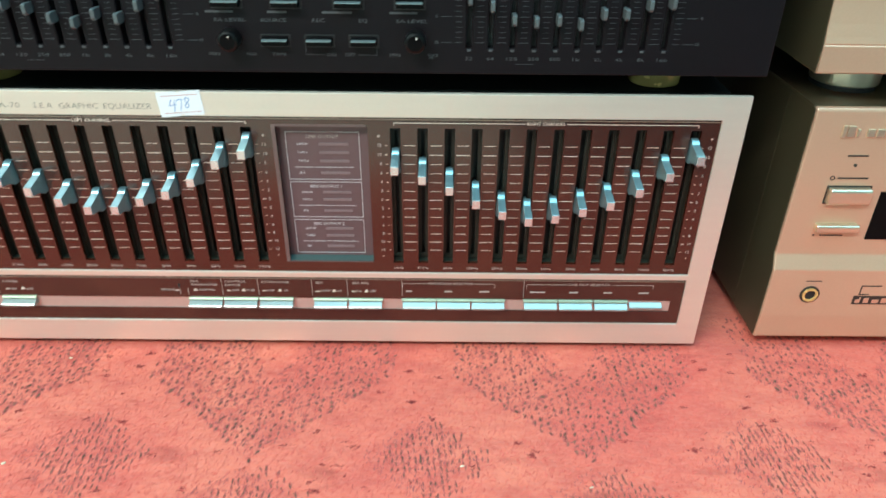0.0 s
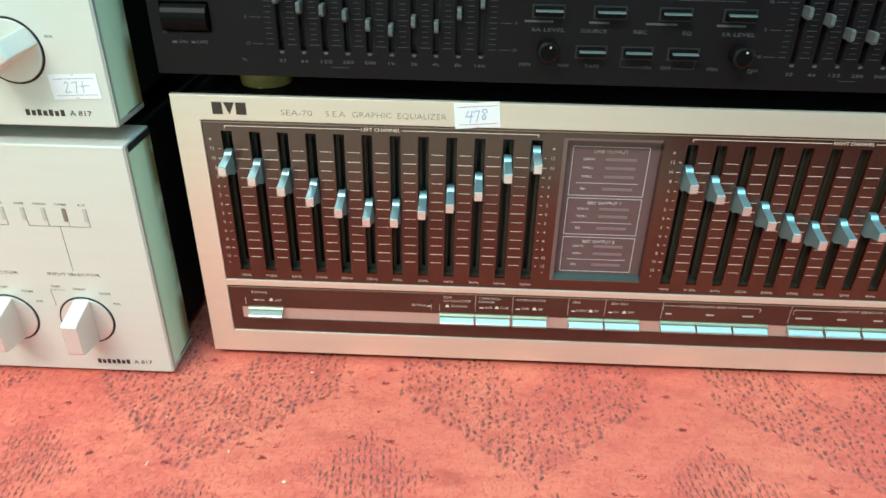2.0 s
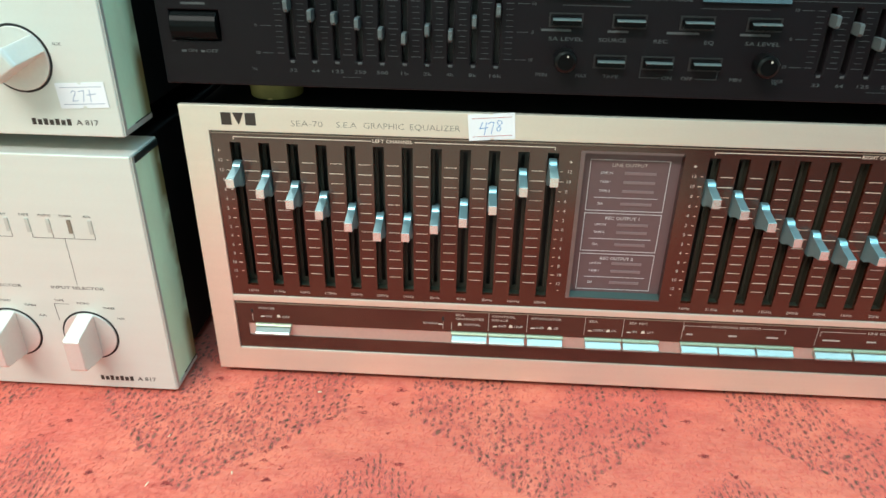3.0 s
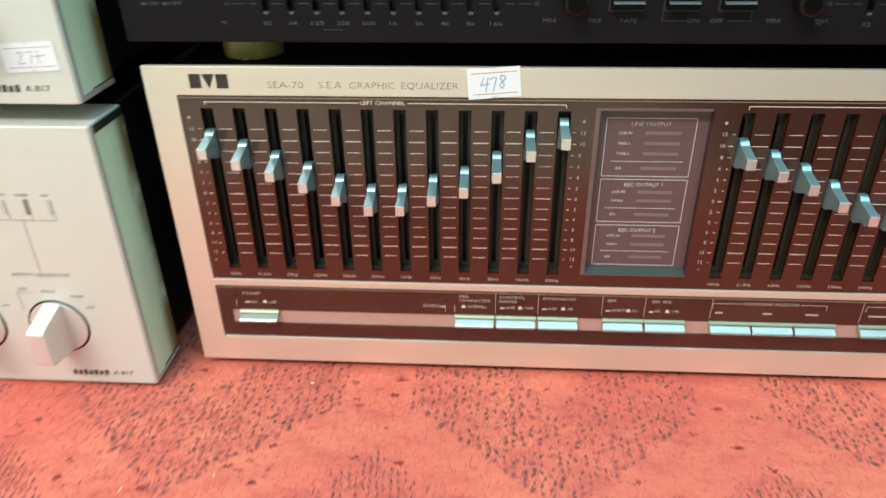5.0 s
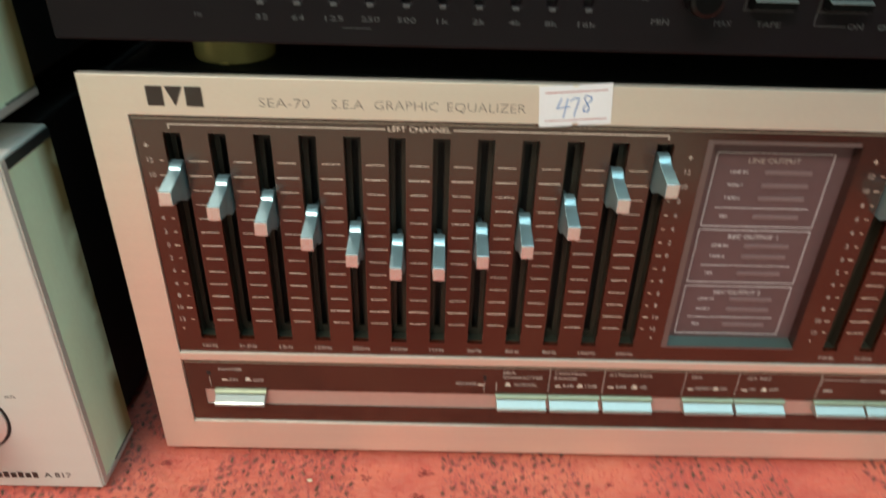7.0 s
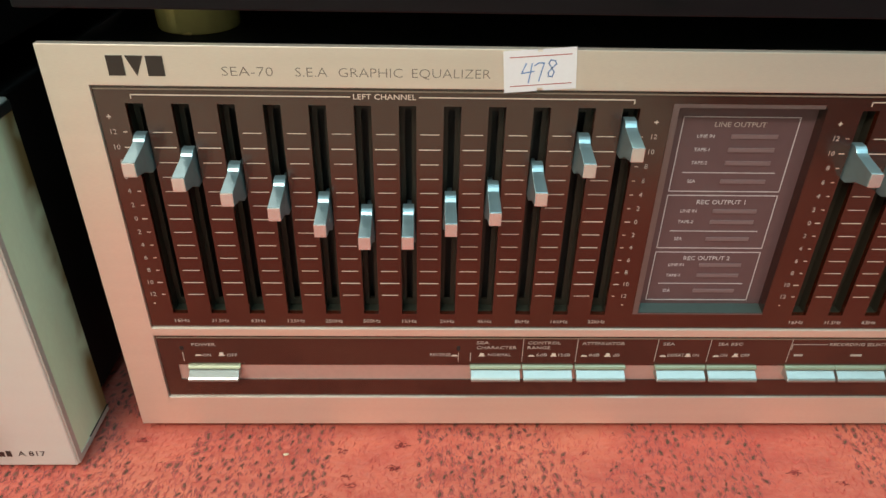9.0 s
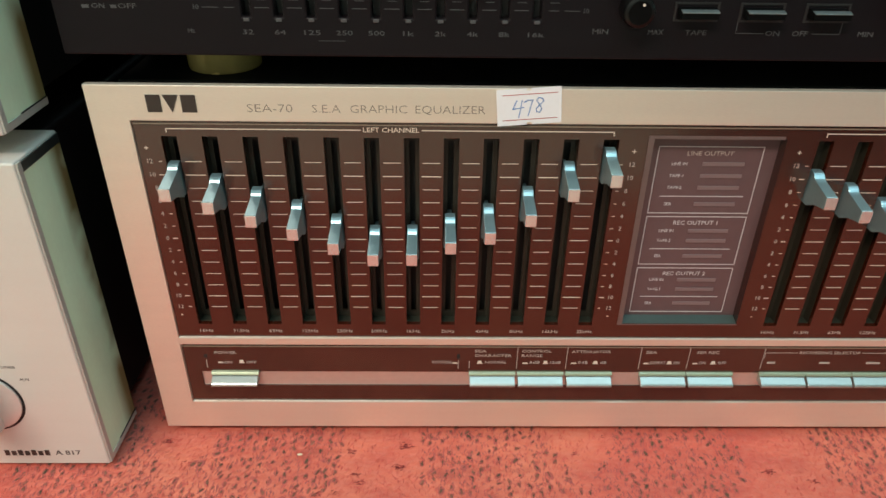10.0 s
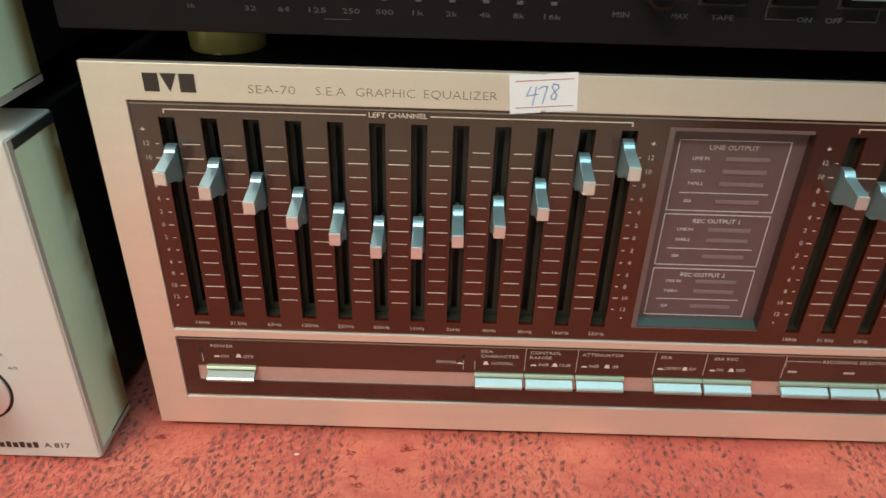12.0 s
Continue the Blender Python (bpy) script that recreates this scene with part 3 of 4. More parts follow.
for x0, x1, m0, m1 in ((258.5, 312.0, 272.0, 300.0), (330.5, 404.0, 354.0, 380.0)):
    for a, b in ((x0, m0), (x1, m1)):
        part("selector_bracket", line(line(bmesh.new(), a, 47.0, b, 47.0, 0.25, PY), a, 47.0, a, 44.2, 0.25, PY), PRINT_DIM, eq)
for x, w in ((262, 3.5), (285, 4.5), (306, 6.0), (337, 9.0), (358, 5.0), (378, 5.0), (399, 6.0)):
    part("printed_bar", boxed(x - w / 2, x + w / 2, PY - 0.1, PY, 41.1, 42.1), PRINT_DIM, eq)
for x in (28.3, 37.2, 127.0, 137.6, 157.0, 165.6, 177.6, 186.8, 208.6, 218.4, 229.6, 237.2):
    raised = x in (37.2, 137.6, 165.6, 186.8, 218.4, 237.2)
    symbol = polygon(bmesh.new(), [(x - 1.3, 40.7), (x + 1.3, 40.7), (x + 0.8, 41.4), (x - 0.8, 41.4)], PY - 0.1, PY)
    if raised:
        box(symbol, x - 0.75, x + 0.75, PY - 0.1, PY, 41.45, 42.3)
    part("position_symbol", symbol, PRINT_WHITE, eq)
part("slot_mark", boxed(127.9, 129.1, PY - 0.12, PY, 43.4, 45.8), BLACK_VOID, eq)
part("slot_mark", boxed(21.8, 23.2, PY - 0.12, PY, 43.6, 45.4), BLACK_VOID, eq)

# front lettering and maker's emblem as plain shapes
for s, x0, x1 in (("SEA-70", 54.0, 69.3), ("S.E.A", 76.0, 85.6), ("GRAPHIC", 89.0, 108.3), ("EQUALIZER", 111.2, 135.0)):
    part("front_lettering", letters(bmesh.new(), s, (x0 + x1) / 2, 153.1, 2.9, 0.0, width=x1 - x0, bold=-0.075), PRINT_BROWN, eq, "thin grey front lettering")
for outline in ([(20.3, 151.6), (25.2, 151.6), (25.2, 157.7), (20.3, 157.7)], [(26.0, 157.7), (31.3, 157.7), (28.65, 151.6)],
                [(32.0, 151.6), (37.0, 151.6), (37.0, 157.7), (32.0, 157.7)]):
    part("emblem_shape", polygon(bmesh.new(), outline, -0.25, 0.0), PRINT_DARK, eq, "dark angular emblem shape")


def sticker(at, w, h, turn, words, ink, rule):
    st = thing("price_sticker", at, "small white paper price sticker with blue handwriting", "price sticker")
    st.rotation_euler = (0, radians(turn), 0)
    card = bmesh.new()
    plate(card, -w / 2, w / 2, -h / 2, h / 2, -0.25, 0.0, [(-0.8, 0.8, h / 2 - 0.8, h / 2), (-0.9, 0.9, -h / 2, -h / 2 + 0.9)])
    part("paper", card, PAPER, st)
    rules = bmesh.new()
    for z in (h / 2 - 2.0, -h / 2 + 1.9):
        line(rules, -w / 2 + 2, z, w / 2 - 1.5, z, 0.25, -0.25, 0.06)
    part("printed_rule", rules, rule, st)
    pen = bmesh.new()
    for stroke in words:
        for a, b in zip(stroke, stroke[1:]):
            line(pen, a[0], a[1], b[0], b[1], 0.34, -0.26, 0.06)
    part("handwriting", pen, ink, st)
    return st


FOUR = [[(-4.2, 2.3), (-5.6, -0.6), (-1.9, -0.2)], [(-2.4, 2.2), (-3.6, -3.6)]]
SEVEN = [[(-1.6, 1.6), (-0.4, 2.3), (1.2, 2.2), (0.4, -0.4), (-0.4, -3.2)]]
EIGHT = [[(4.6, 2.6), (3.2, 3.0), (2.6, 2.0), (3.4, 0.6), (4.2, -0.8), (3.6, -2.2), (2.5, -2.0), (2.4, -0.9), (3.6, 0.5), (4.9, 1.6), (4.6, 2.6)]]
sticker((0.1499, -0.0001, 0.1548), 22, 12.8, -4.6, FOUR + SEVEN + EIGHT, INK_BLUE, INK_RED)


# ---- the black graphic equalizer on top ----
bk = thing("graphic_equalizer", (0, 0, 0.157), "black ten-band graphic equalizer on brass feet, standing on the silver one", "graphic equalizer")
BX0, BX1 = -3.0, 439.0
FZ = 157.0


def bz(z):
    return z - FZ


BSL = [57.6 + 10.3 * i for i in range(10)]
BSR = [293.0 + 10.35 * i for i in range(10)]
bh = [(x - 1.3, x + 1.3, bz(183.5), bz(212)) for x in BSL + BSR] + [(3, 25.5, bz(191), bz(204.4)), (160, 284, bz(217), bz(262))]
part("fascia", soften(plate(bmesh.new(), BX0, BX1, bz(171), bz(278), 0, 7, bh), 0.6), BLACK_FASCIA, bk, "charcoal brushed front panel")
part("chassis", boxed(2, 434, 7, 285, bz(173), bz(276), 1), CHASSIS, bk)
for x0, x1 in ((50, 159), (286, 394)):
    part("slot_depth", boxed(x0, x1, 5.2, 6.6, bz(180), bz(214)), BLACK_VOID, bk)
part("display_glass", boxed(159, 285, 3.0, 4.0, bz(216), bz(263)), BLACK_BUTTON, bk, "black spectrum display window")
for fx in (38.2, 394.8):
    for fy in (37.0, 250.0):
        foot = cyl(bmesh.new(), (fx, fy, 7.6), 13.6, 15.0, "z", 14.2, 48, 0.8)
        part("foot", foot, BRASS, bk, "tarnished brass foot", smooth=False)
        part("foot_pad", cyl(bmesh.new(), (fx, fy, 0.6), 12.5, 1.2, "z"), BLACK_VOID, bk)
part("power_button", prism(bmesh.new(), [(5, bz(203.9)), (-0.6, bz(203.6)), (-2.2, bz(202.2)), (-3.3, bz(200.2)), (-3.8, bz(198.0)), (-3.6, bz(195.6)), (-2.8, bz(193.4)), (-1.6, bz(192.0)), (5, bz(191.6))], 3.8, 24.8, 0.3), BLACK_BUTTON, bk, "wide black power button")
TAB_L = [208, 204, 203, 201, 197, 195, 199, 197, 203, 208]
TAB_R = [207, 204, 198, 197, 198, 196, 201, 201, 205, 206]
for x, z in list(zip(BSL, TAB_L)) + list(zip(BSR, TAB_R)):
    bm = prism(bmesh.new(), [(2, 2.2), (-4.6, 2.7), (-6.2, 2.2), (-6.2, -1.5), (-5.0, -2.7), (2, -2.4)], -0.95, 0.95, 0.25)
    ob = part("fader_tab", bm, SMALL_TAB, bk, "small grey fader tab")
    ob.location = (x / 1000, 0, bz(z) / 1000)
for slots in (BSL, BSR):
    scale = part("level_scale", line(bmesh.new(), slots[0] - 20, bz(214.3), slots[-1] + 10, bz(214.3), 0.2, 0), PRINT_GREY, bk, "grey line above the level marks")
    edges = [slots[0] - 10.3] + list(slots)
    for k in range(11):
        z = bz(186.4 + 2.42 * k)
        long = k in (0, 5, 10)
        for x in edges:
            mid, half = x + 5.15, 2.3 if long else 1.5
            if x == edges[0] or x == edges[-1]:
                half = 1.6
            mark(mid, 0, z, 2 * half, 0.22 if long else 0.16, PRINT_GREY, scale)
        if long:
            mark(slots[0] - 11.0, 0, z, 5.0, 0.2, PRINT_GREY, scale)
            mark(slots[-1] + 11.0, 0, z, 5.0, 0.2, PRINT_GREY, scale)
    for z, s in ((186.4, "10"), (198.5, "0"), (210.6, "10")):
        for x in (slots[0] - 15.5, slots[-1] + 15.5):
            part("scale_number", letters(bmesh.new(), s, x, bz(z), 1.5, 0), PRINT_GREY, bk)
    for x, s in zip(slots, ("32", "64", "125", "250", "500", "1k", "2k", "4k", "8k", "16k")):
        part("band_name", letters(bmesh.new(), s, x, bz(178.7), 1.5, 0, width=1.75 * len(s)), PRINT_GREY, bk)
        part("slot_stop", boxed(x - 0.9, x + 0.9, -0.5, 0, bz(182.2), bz(183.3), 0.15), PRINT_GREY, bk)
    part("band_name", letters(bmesh.new(), "Hz", slots[0] - 18, bz(179), 1.4, 0), PRINT_GREY, bk)
    part("printed_line", line(bmesh.new(), slots[2] + 2, bz(176.2), slots[3], bz(176.2), 0.15, 0), PRINT_GREY, bk)


def black_key(x, z, w):
    key = part("push_button", prism(bmesh.new(), [(4, bz(z + 1.1)), (-0.8, bz(z + 1.1)), (-4.5, bz(z + 0.2)), (-4.4, bz(z - 1.9)), (4, bz(z - 2.2))], x - w / 2, x + w / 2, 0.15), BLACK_BUTTON, bk)
    # the highlight along the key's top edge, put in as a pale metal strip
    part("button_top", prism(bmesh.new(), [(-2.7, bz(z + 0.93)), (-4.6, bz(z + 0.45)), (-4.6, bz(z + 0.05)), (-2.7, bz(z + 0.5))], x - w / 2 + 0.1, x + w / 2 - 0.1, 0.08), BUTTON_EDGE, key, "bright strip for the highlight on the top edge")
    part("button_well", plate(bmesh.new(), x - w / 2 - 1.2, x + w / 2 + 1.2, bz(z - 3.4), bz(z + 2.6), -0.3, 0.0, [(x - w / 2 - 0.5, x + w / 2 + 0.5, bz(z - 2.8), bz(z + 2.0))]), BLACK_VOID, key)


for x in (180, 207.5, 236.5, 265):
    black_key(x, 204.6, 12.4)
for x in (201, 222, 243):
    black_key(x, 187.0, 12.0)
for x in (180.5, 267.5):
    knob = cyl(bmesh.new(), (x, -4.5, bz(188.0)), 4.8, 9, "y", 5.0, 40, 1.3)
    kp = part("level_knob", knob, BLACK_KNOB, bk, "small round black level knob")
    part("knob_cap", cyl(bmesh.new(), (x, -9.05, bz(188.0)), 3.5, 0.3, "y", None, 40), KNOB_FACE, kp, "matt black knob face")
    part("knob_dot", cyl(bmesh.new(), (x + 0.8, -9.25, bz(190.4)), 0.45, 0.3, "y", None, 12), PRINT_WHITE, kp)
for s, x, z, w in (("SA LEVEL", 180.5, 196.0, 15), ("SOURCE", 201, 196.0, 12), ("REC", 222, 196.0, 6), ("EQ", 243, 196.0, 4), ("SA LEVEL", 266, 196.0, 15), ("MIN", 171, 180.0, 5), ("MAX", 189, 180.0, 5),
                   ("TAPE", 202, 180.0, 7), ("ON", 227, 180.0, 4.5), ("OFF", 236, 180.0, 5), ("MIN", 257.5, 180.0, 5), ("MAX", 276, 180.0, 5), ("DISPLAY MODE", 222, 213.8, 22)):
    part("control_name", letters(bmesh.new(), s, x, bz(z), 1.6, 0, width=w), PRINT_GREY, bk)
for x0, x1 in ((170, 207), (237, 274)):
    part("trim_ridge", prism(bmesh.new(), [(0, bz(215.0)), (-1.6, bz(213.4)), (0, bz(213.0))], x0, x1), TRIM, bk, "narrow teal metal trim ridge")
for a in ((215, 180, 224, 180), (240, 180, 249, 180), (215, 180, 215, 184), (249, 180, 249, 184), (237, 210.4, 266, 210.4), (178, 210.4, 207, 210.4)):
    part("printed_line", line(bmesh.new(), a[0], bz(a[1]), a[2], bz(a[3]), 0.18, 0), PRINT_GREY, bk)
for x, w in ((176, 13), (203, 9), (231, 14), (262, 13)):
    part("printed_bar", boxed(x - w / 2, x + w / 2, -0.1, 0, bz(199.3), bz(200.3)), PRINT_GREY, bk)
for x0, x1, z in ((9, 20, 206.8), (6.4, 8.6, 185.8), (15.4, 17.2, 185.8)):
    part("printed_bar", boxed(x0, x1, -0.1, 0, bz(z), bz(z + 1)), PRINT_GREY, bk)
for s, x, w in (("ON", 11.5, 4.0), ("OFF", 20.6, 5.6)):
    part("control_name", letters(bmesh.new(), s, x, bz(186.4), 1.5, 0, width=w), PRINT_GREY, bk)


# ---- the two silver amplifiers ----
AW, AH, AD = 435.0, 138.0, 30.0


def selector_knob(parent, x, z, turn, r=15.2):
    disc = part("knob", cyl(bmesh.new(), (0, 0.6, 0), r - 1.1, 3.0, "y", None, 56, 0.3), AMP_KNOB, parent, "silver round selector knob with a raised bar")
    disc.location = (x / 1000, 0, z / 1000)
    disc.rotation_euler = (0, radians(turn), 0)
    bar = prism(bmesh.new(), [(-0.5, r - 1.6), (-17.0, 9.0), (-18.2, 7.6), (-18.2, -9.5), (-17.0, -11.0), (-0.5, -r + 1.6)], -4.3, 4.3, 0.5)
    part("knob_bar", bar, AMP_KNOB, disc)
    part("knob_gap", ring(bmesh.new(), (0, 0), r - 1.1, r, -0.12, 0.5), ONYX_GAP, disc, "black gap round the knob")
    return disc


def amplifier(at, label, upper):
    amp = thing("amplifier", at, label, "amplifier", "stacked amplifiers")
    part("fascia", boxed(-AW, 0, 0, AD, 0, AH, 0.7), AMP_SILVER, amp, "satin silver front panel")
    for sx in (0.0, -AW):
        s = 1 if sx == 0 else -1
        edge = bmesh.new()
        box(edge, min(sx, sx + s * 0.6), max(sx, sx + s * 0.6), 0.8, 3.2, 0.5, AH - 0.5)
        box(edge, min(sx, sx + s * 0.6), max(sx, sx + s * 0.6), 3.2, AD - 0.3, 0.5, 3.0)
        part("side_edge", edge, AMP_EDGE, amp)
        # shade below the overhanging top, put into this strip's dark colour
        lip = boxed(min(sx, sx + s * 0.6), max(sx, sx + s * 0.6), 3.2, AD - 0.3, AH - 4.5, AH - 0.9, 0.2)
        part("side_lip", lip, AMP_LIP, amp, "steel lip darkened for the shade under the top")
        part("side_seam", boxed(min(sx, sx + s * 0.65), max(sx, sx + s * 0.65), 12.0, AD - 0.3, 3.0, 3.4), ONYX_GAP, amp)
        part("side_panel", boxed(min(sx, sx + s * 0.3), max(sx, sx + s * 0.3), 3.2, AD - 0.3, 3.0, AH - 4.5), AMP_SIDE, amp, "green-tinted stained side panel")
    part("chassis", boxed(-AW + 6, -6, AD, 380, 2, AH - 2, 1), CHASSIS, amp, "black steel case")
    for fx in (-AW + 40, -40):
        for fy in (55, 330):
            part("foot", cyl(bmesh.new(), (fx, fy, -4.5 if upper else -1.5), 16, 9 if upper else 3, "z"), BLACK_VOID, amp)

    def word(s, x, z, h, w, bold=0.0):
        part("control_name", letters(bmesh.new(), s, x, z, h, 0.0, width=w, bold=bold), PRINT_DARK if bold else AMP_PRINT, amp)

    def stroke(*a):
        part("printed_line", line(bmesh.new(), *a, 0.22, 0.0), AMP_PRINT, amp)
    word("A 817", -16.0, 6.6, 2.5, 10.5, 0.02)
    for k in range(7):
        part("emblem_stroke", boxed(-42 + k * 2.75, -42 + k * 2.75 + 1.9, -0.12, 0, 5.2, 8.2 - 0.5 * (k % 2)), PRINT_DARK, amp, "dark stroke of a plain emblem")
    if upper:
        for s, x, z, w in (("PHONO", -72, 55.5, 7), ("TUNER", -48, 54.5, 7), ("AUX", -22.0, 42, 4)):
            word(s, x, z, 1.3, w)
        word("SELECTOR", -66, 62, 1.6, 15)
        selector_knob(amp, -40.8, 35.2, 57)
        selector_knob(amp, -84.0, 35.2, 0)
    else:
        for cx, name in ((-41.2, "INPUT SELECTOR"), (-83.5, "REC SELECTOR")):
            word(name, cx - 0.6, 64.5, 1.7, 28 if cx > -50 else 25)
            led = [cx - 17.4 + 10.6 * k for k in range(4)]
            for x, s in zip(led, ("TAPE", "PHONO", "TUNER", "AUX")):
                word(s, x - 1, 106.0, 1.2, 1.3 * len(s))
                part("indicator", boxed(x - 1.0, x + 1.0, -0.5, 0.5, 96.5, 104.0, 0.2), PRINT_BROWN if s == "TUNER" else AMP_EDGE, amp, "small grey indicator bar")
                stroke(x + 1, 96, x + 1, 93.5)
            stroke(led[0] + 1, 93.5, led[-1] + 1, 93.5)
            stroke(cx - 0.3, 93.5, cx - 0.3, 66.8)
            for s, dx, z, w in (("TAPE", -12.5, 56.5, 5), ("PHONO", 0.1, 55.2, 6.5), ("TUNER", 13.5, 52.8, 6.5), ("AUX", 18.6, 46.6, 4)):
                word(s, cx + dx, z, 1.25, w)
            stroke(cx - 15.6, 54.4, cx - 8.0, 54.4)
            stroke(cx - 15.6, 54.4, cx - 15.2, 44.3)
            selector_knob(amp, cx, 35.2, 0)
        for cx in (-150.0, -215.0, -290.0, -350.0):
            selector_knob(amp, cx, 35.2, 0)
    return amp


amplifier((-0.0183, -0.020, 0.003), "silver stereo amplifier with selector knobs, on the red carpet", False)
amplifier((-0.019, -0.019, 0.150), "silver stereo amplifier stacked on another, with a price sticker", True)
TWO = [[(-4.8, 1.4), (-3.6, 2.4), (-2.6, 1.6), (-4.9, -2.4), (-2.4, -2.3)]]
SEVEN_B = [[(-1.2, 1.9), (1.4, 2.3), (0.2, -2.6)]]
CROSS = [[(4.0, 2.4), (3.6, -2.6)], [(2.4, 0.2), (6.6, 0.6)]]
sticker((-0.0345, -0.0191, 0.1695), 22.5, 11.6, -3, TWO + SEVEN_B + CROSS, INK_FADED, RULE_GREY)


# ---- the gold receiver and the unit on it ----
rx = thing("receiver", (0.4722, 0.0022, 0.0), "champagne gold receiver with a dark steel case, on the carpet", "receiver")
front = [(4.6, 151.8), (5.6, 153.0), (30.0, 153.0), (30.0, 8.0), (2.4, 8.0), (1.6, 8.8), (0.8, 25.0), (1.0, 57.0), (4.4, 66.0)]


def slope_y(z):
    """How far back the lower front lies at height z."""
    return 0.8 + 0.2 * (z - 25.0) / 32.0


part("fascia", prism(bmesh.new(), front, 0, 420, 0.8), GOLD, rx, "champagne gold sculpted front panel")
part("chassis", boxed(2.0, 418, 28, 380, 9, 152.4, 1.2), DARK_SIDE, rx, "brown-black steel case")
cheek = [(6.2, 150.8), (7.0, 152.2), (82.0, 152.2), (82.0, 8.6), (4.0, 8.6), (3.0, 9.8), (2.2, 25.0), (2.4, 56.8), (5.8, 66.0)]
part("side_cheek", prism(bmesh.new(), cheek, -0.4, 1.8, 0.15), DARK_SIDE, rx, "brown-black steel side")
part("top_cover", boxed(-0.2, 418, 8.0, 120, 152.2, 153.3, 0.2), DARK_SIDE, rx, "brown-black steel top cover")
part("case_seam", boxed(-0.6, 0.2, 36, 36.4, 10, 150), DARK_SIDE, rx)
for fx in (40, 380):
    for fy in (40, 340):
        part("foot", cyl(bmesh.new(), (fx, fy, 4.5), 18, 9, "z"), BLACK_VOID, rx)
part("power_button", prism(bmesh.new(), [(8, 108.6), (1.0, 108.6), (0.1, 107.6), (0.1, 100.6), (1.2, 99.4), (8, 99.4)], 18.2, 40.8, 0.5), GOLD_LIGHT, rx, "pale gold standby button")
part("button_frame", plate(bmesh.new(), 17.3, 41.7, 98.5, 109.5, 4.1, 5.5, [(18.0, 41.0, 99.2, 108.8)]), PRINT_DARK, rx)
part("small_button", prism(bmesh.new(), [(8, 86.4), (0.9, 86.4), (0.3, 85.8), (0.3, 82.6), (0.9, 82.0), (8, 82.0)], 16.9, 40.6, 0.6), GOLD_LIGHT, rx, "pale gold slim button")
jack = part("headphone_jack", ring(bmesh.new(), (25.0, 40.4), 3.1, 4.5, -0.4, 3.0), BRASS, rx, "gilt headphone socket")
part("socket_hole", cyl(bmesh.new(), (25.0, 0.7, 40.4), 3.2, 0.6, "y"), BLACK_VOID, jack)
part("socket_rim", ring(bmesh.new(), (25.0, 40.4), 4.5, 5.7, 0.3, 3.0), PRINT_DARK, jack)
part("emblem_stroke", boxed(15.8, 17.8, 3.4, 4.8, 137.2, 144.2, 0.4), GOLD_LIGHT, rx, "raised pale metal stroke of an emblem")
for k, w in enumerate((4.0, 1.6, 4.0, 4.0, 4.0, 3.6)):
    part("emblem_stroke", boxed(18.5 + k * 5.2, 18.5 + k * 5.2 + w, 3.5, 4.8, 137.7, 142.2 if k else 143.9, 0.4), GOLD_LIGHT, rx, "raised pale metal stroke of an emblem")
part("standby_light", cyl(bmesh.new(), (28.5, 4.3, 121.6), 0.9, 0.6, "y", None, 16), PRINT_DARK, rx)
part("power_symbol", ring(bmesh.new(), (18.6, 114.0), 0.9, 1.3, 4.2, 4.6, 20), PRINT_DARK, rx)
for x0, x1, z0, z1 in ((23.0, 34.0, 126.6, 127.4), (21.5, 38, 113.6, 114.4), (17.6, 18.8, 78.0, 79.0), (21.5, 34.5, 78.2, 78.9)):
    part("printed_bar", boxed(x0, x1, 4.25, 4.6, z0, z1), PRINT_DARK, rx)
for x0, x1, z0, z1 in ((21, 30, 49.2, 49.8), (54, 60, 40, 40.8), (54, 54.8, 40.8, 46), (54, 66, 46, 46.8)):
    part("printed_bar", prism(bmesh.new(), [(slope_y(z0) + d, z0) for d in (0.3, -0.1)] + [(slope_y(z1) + d, z1) for d in (-0.1, 0.3)], x0, x1), PRINT_DARK, rx)
badge = part("format_badge", prism(bmesh.new(), [(slope_y(33.5) + 0.3, 33.5), (slope_y(33.5) - 0.12, 33.5), (slope_y(39.5) - 0.12, 39.5), (slope_y(39.5) + 0.3, 39.5)], 51.5, 75), PRINT_DARK, rx, "dark badge with pale blocks")
for x0, x1, z0, z1 in ((53, 56, 34.5, 37), (55.2, 56, 37, 38.6), (58, 61, 34.5, 38), (63, 67, 34.5, 37), (68.5, 73, 34.5, 38)):
    part("badge_block", prism(bmesh.new(), [(slope_y(z0) + 0.1, z0), (slope_y(z0) - 0.25, z0), (slope_y(z1) - 0.25, z1), (slope_y(z1) + 0.1, z1)], x0, x1), GOLD_LIGHT, badge)
part("display_window", boxed(47.5, 300, 3.9, 8, 76, 106, 0.5), BLACK_BUTTON, rx, "black display window")

up = thing("hifi_component", (0.4650, 0.0015, 0.1533), "champagne gold hi-fi component on round feet, standing on the receiver", "hi-fi component")
part("fascia", prism(bmesh.new(), [(7.4, 115.0), (30.0, 115.0), (30.0, 18.0), (4.0, 18.0), (3.2, 18.8), (3.0, 31.6), (3.5, 32.2), (3.2, 32.8), (3.9, 36.0), (4.9, 42.0), (5.9, 51.0), (6.7, 63.0), (7.2, 80.0)], 0, 420, 0.12), GOLD, up, "champagne gold front panel")
part("chassis", boxed(1.5, 418, 28, 330, 18.5, 114, 1), DARK_SIDE, up, "brown-black steel case")
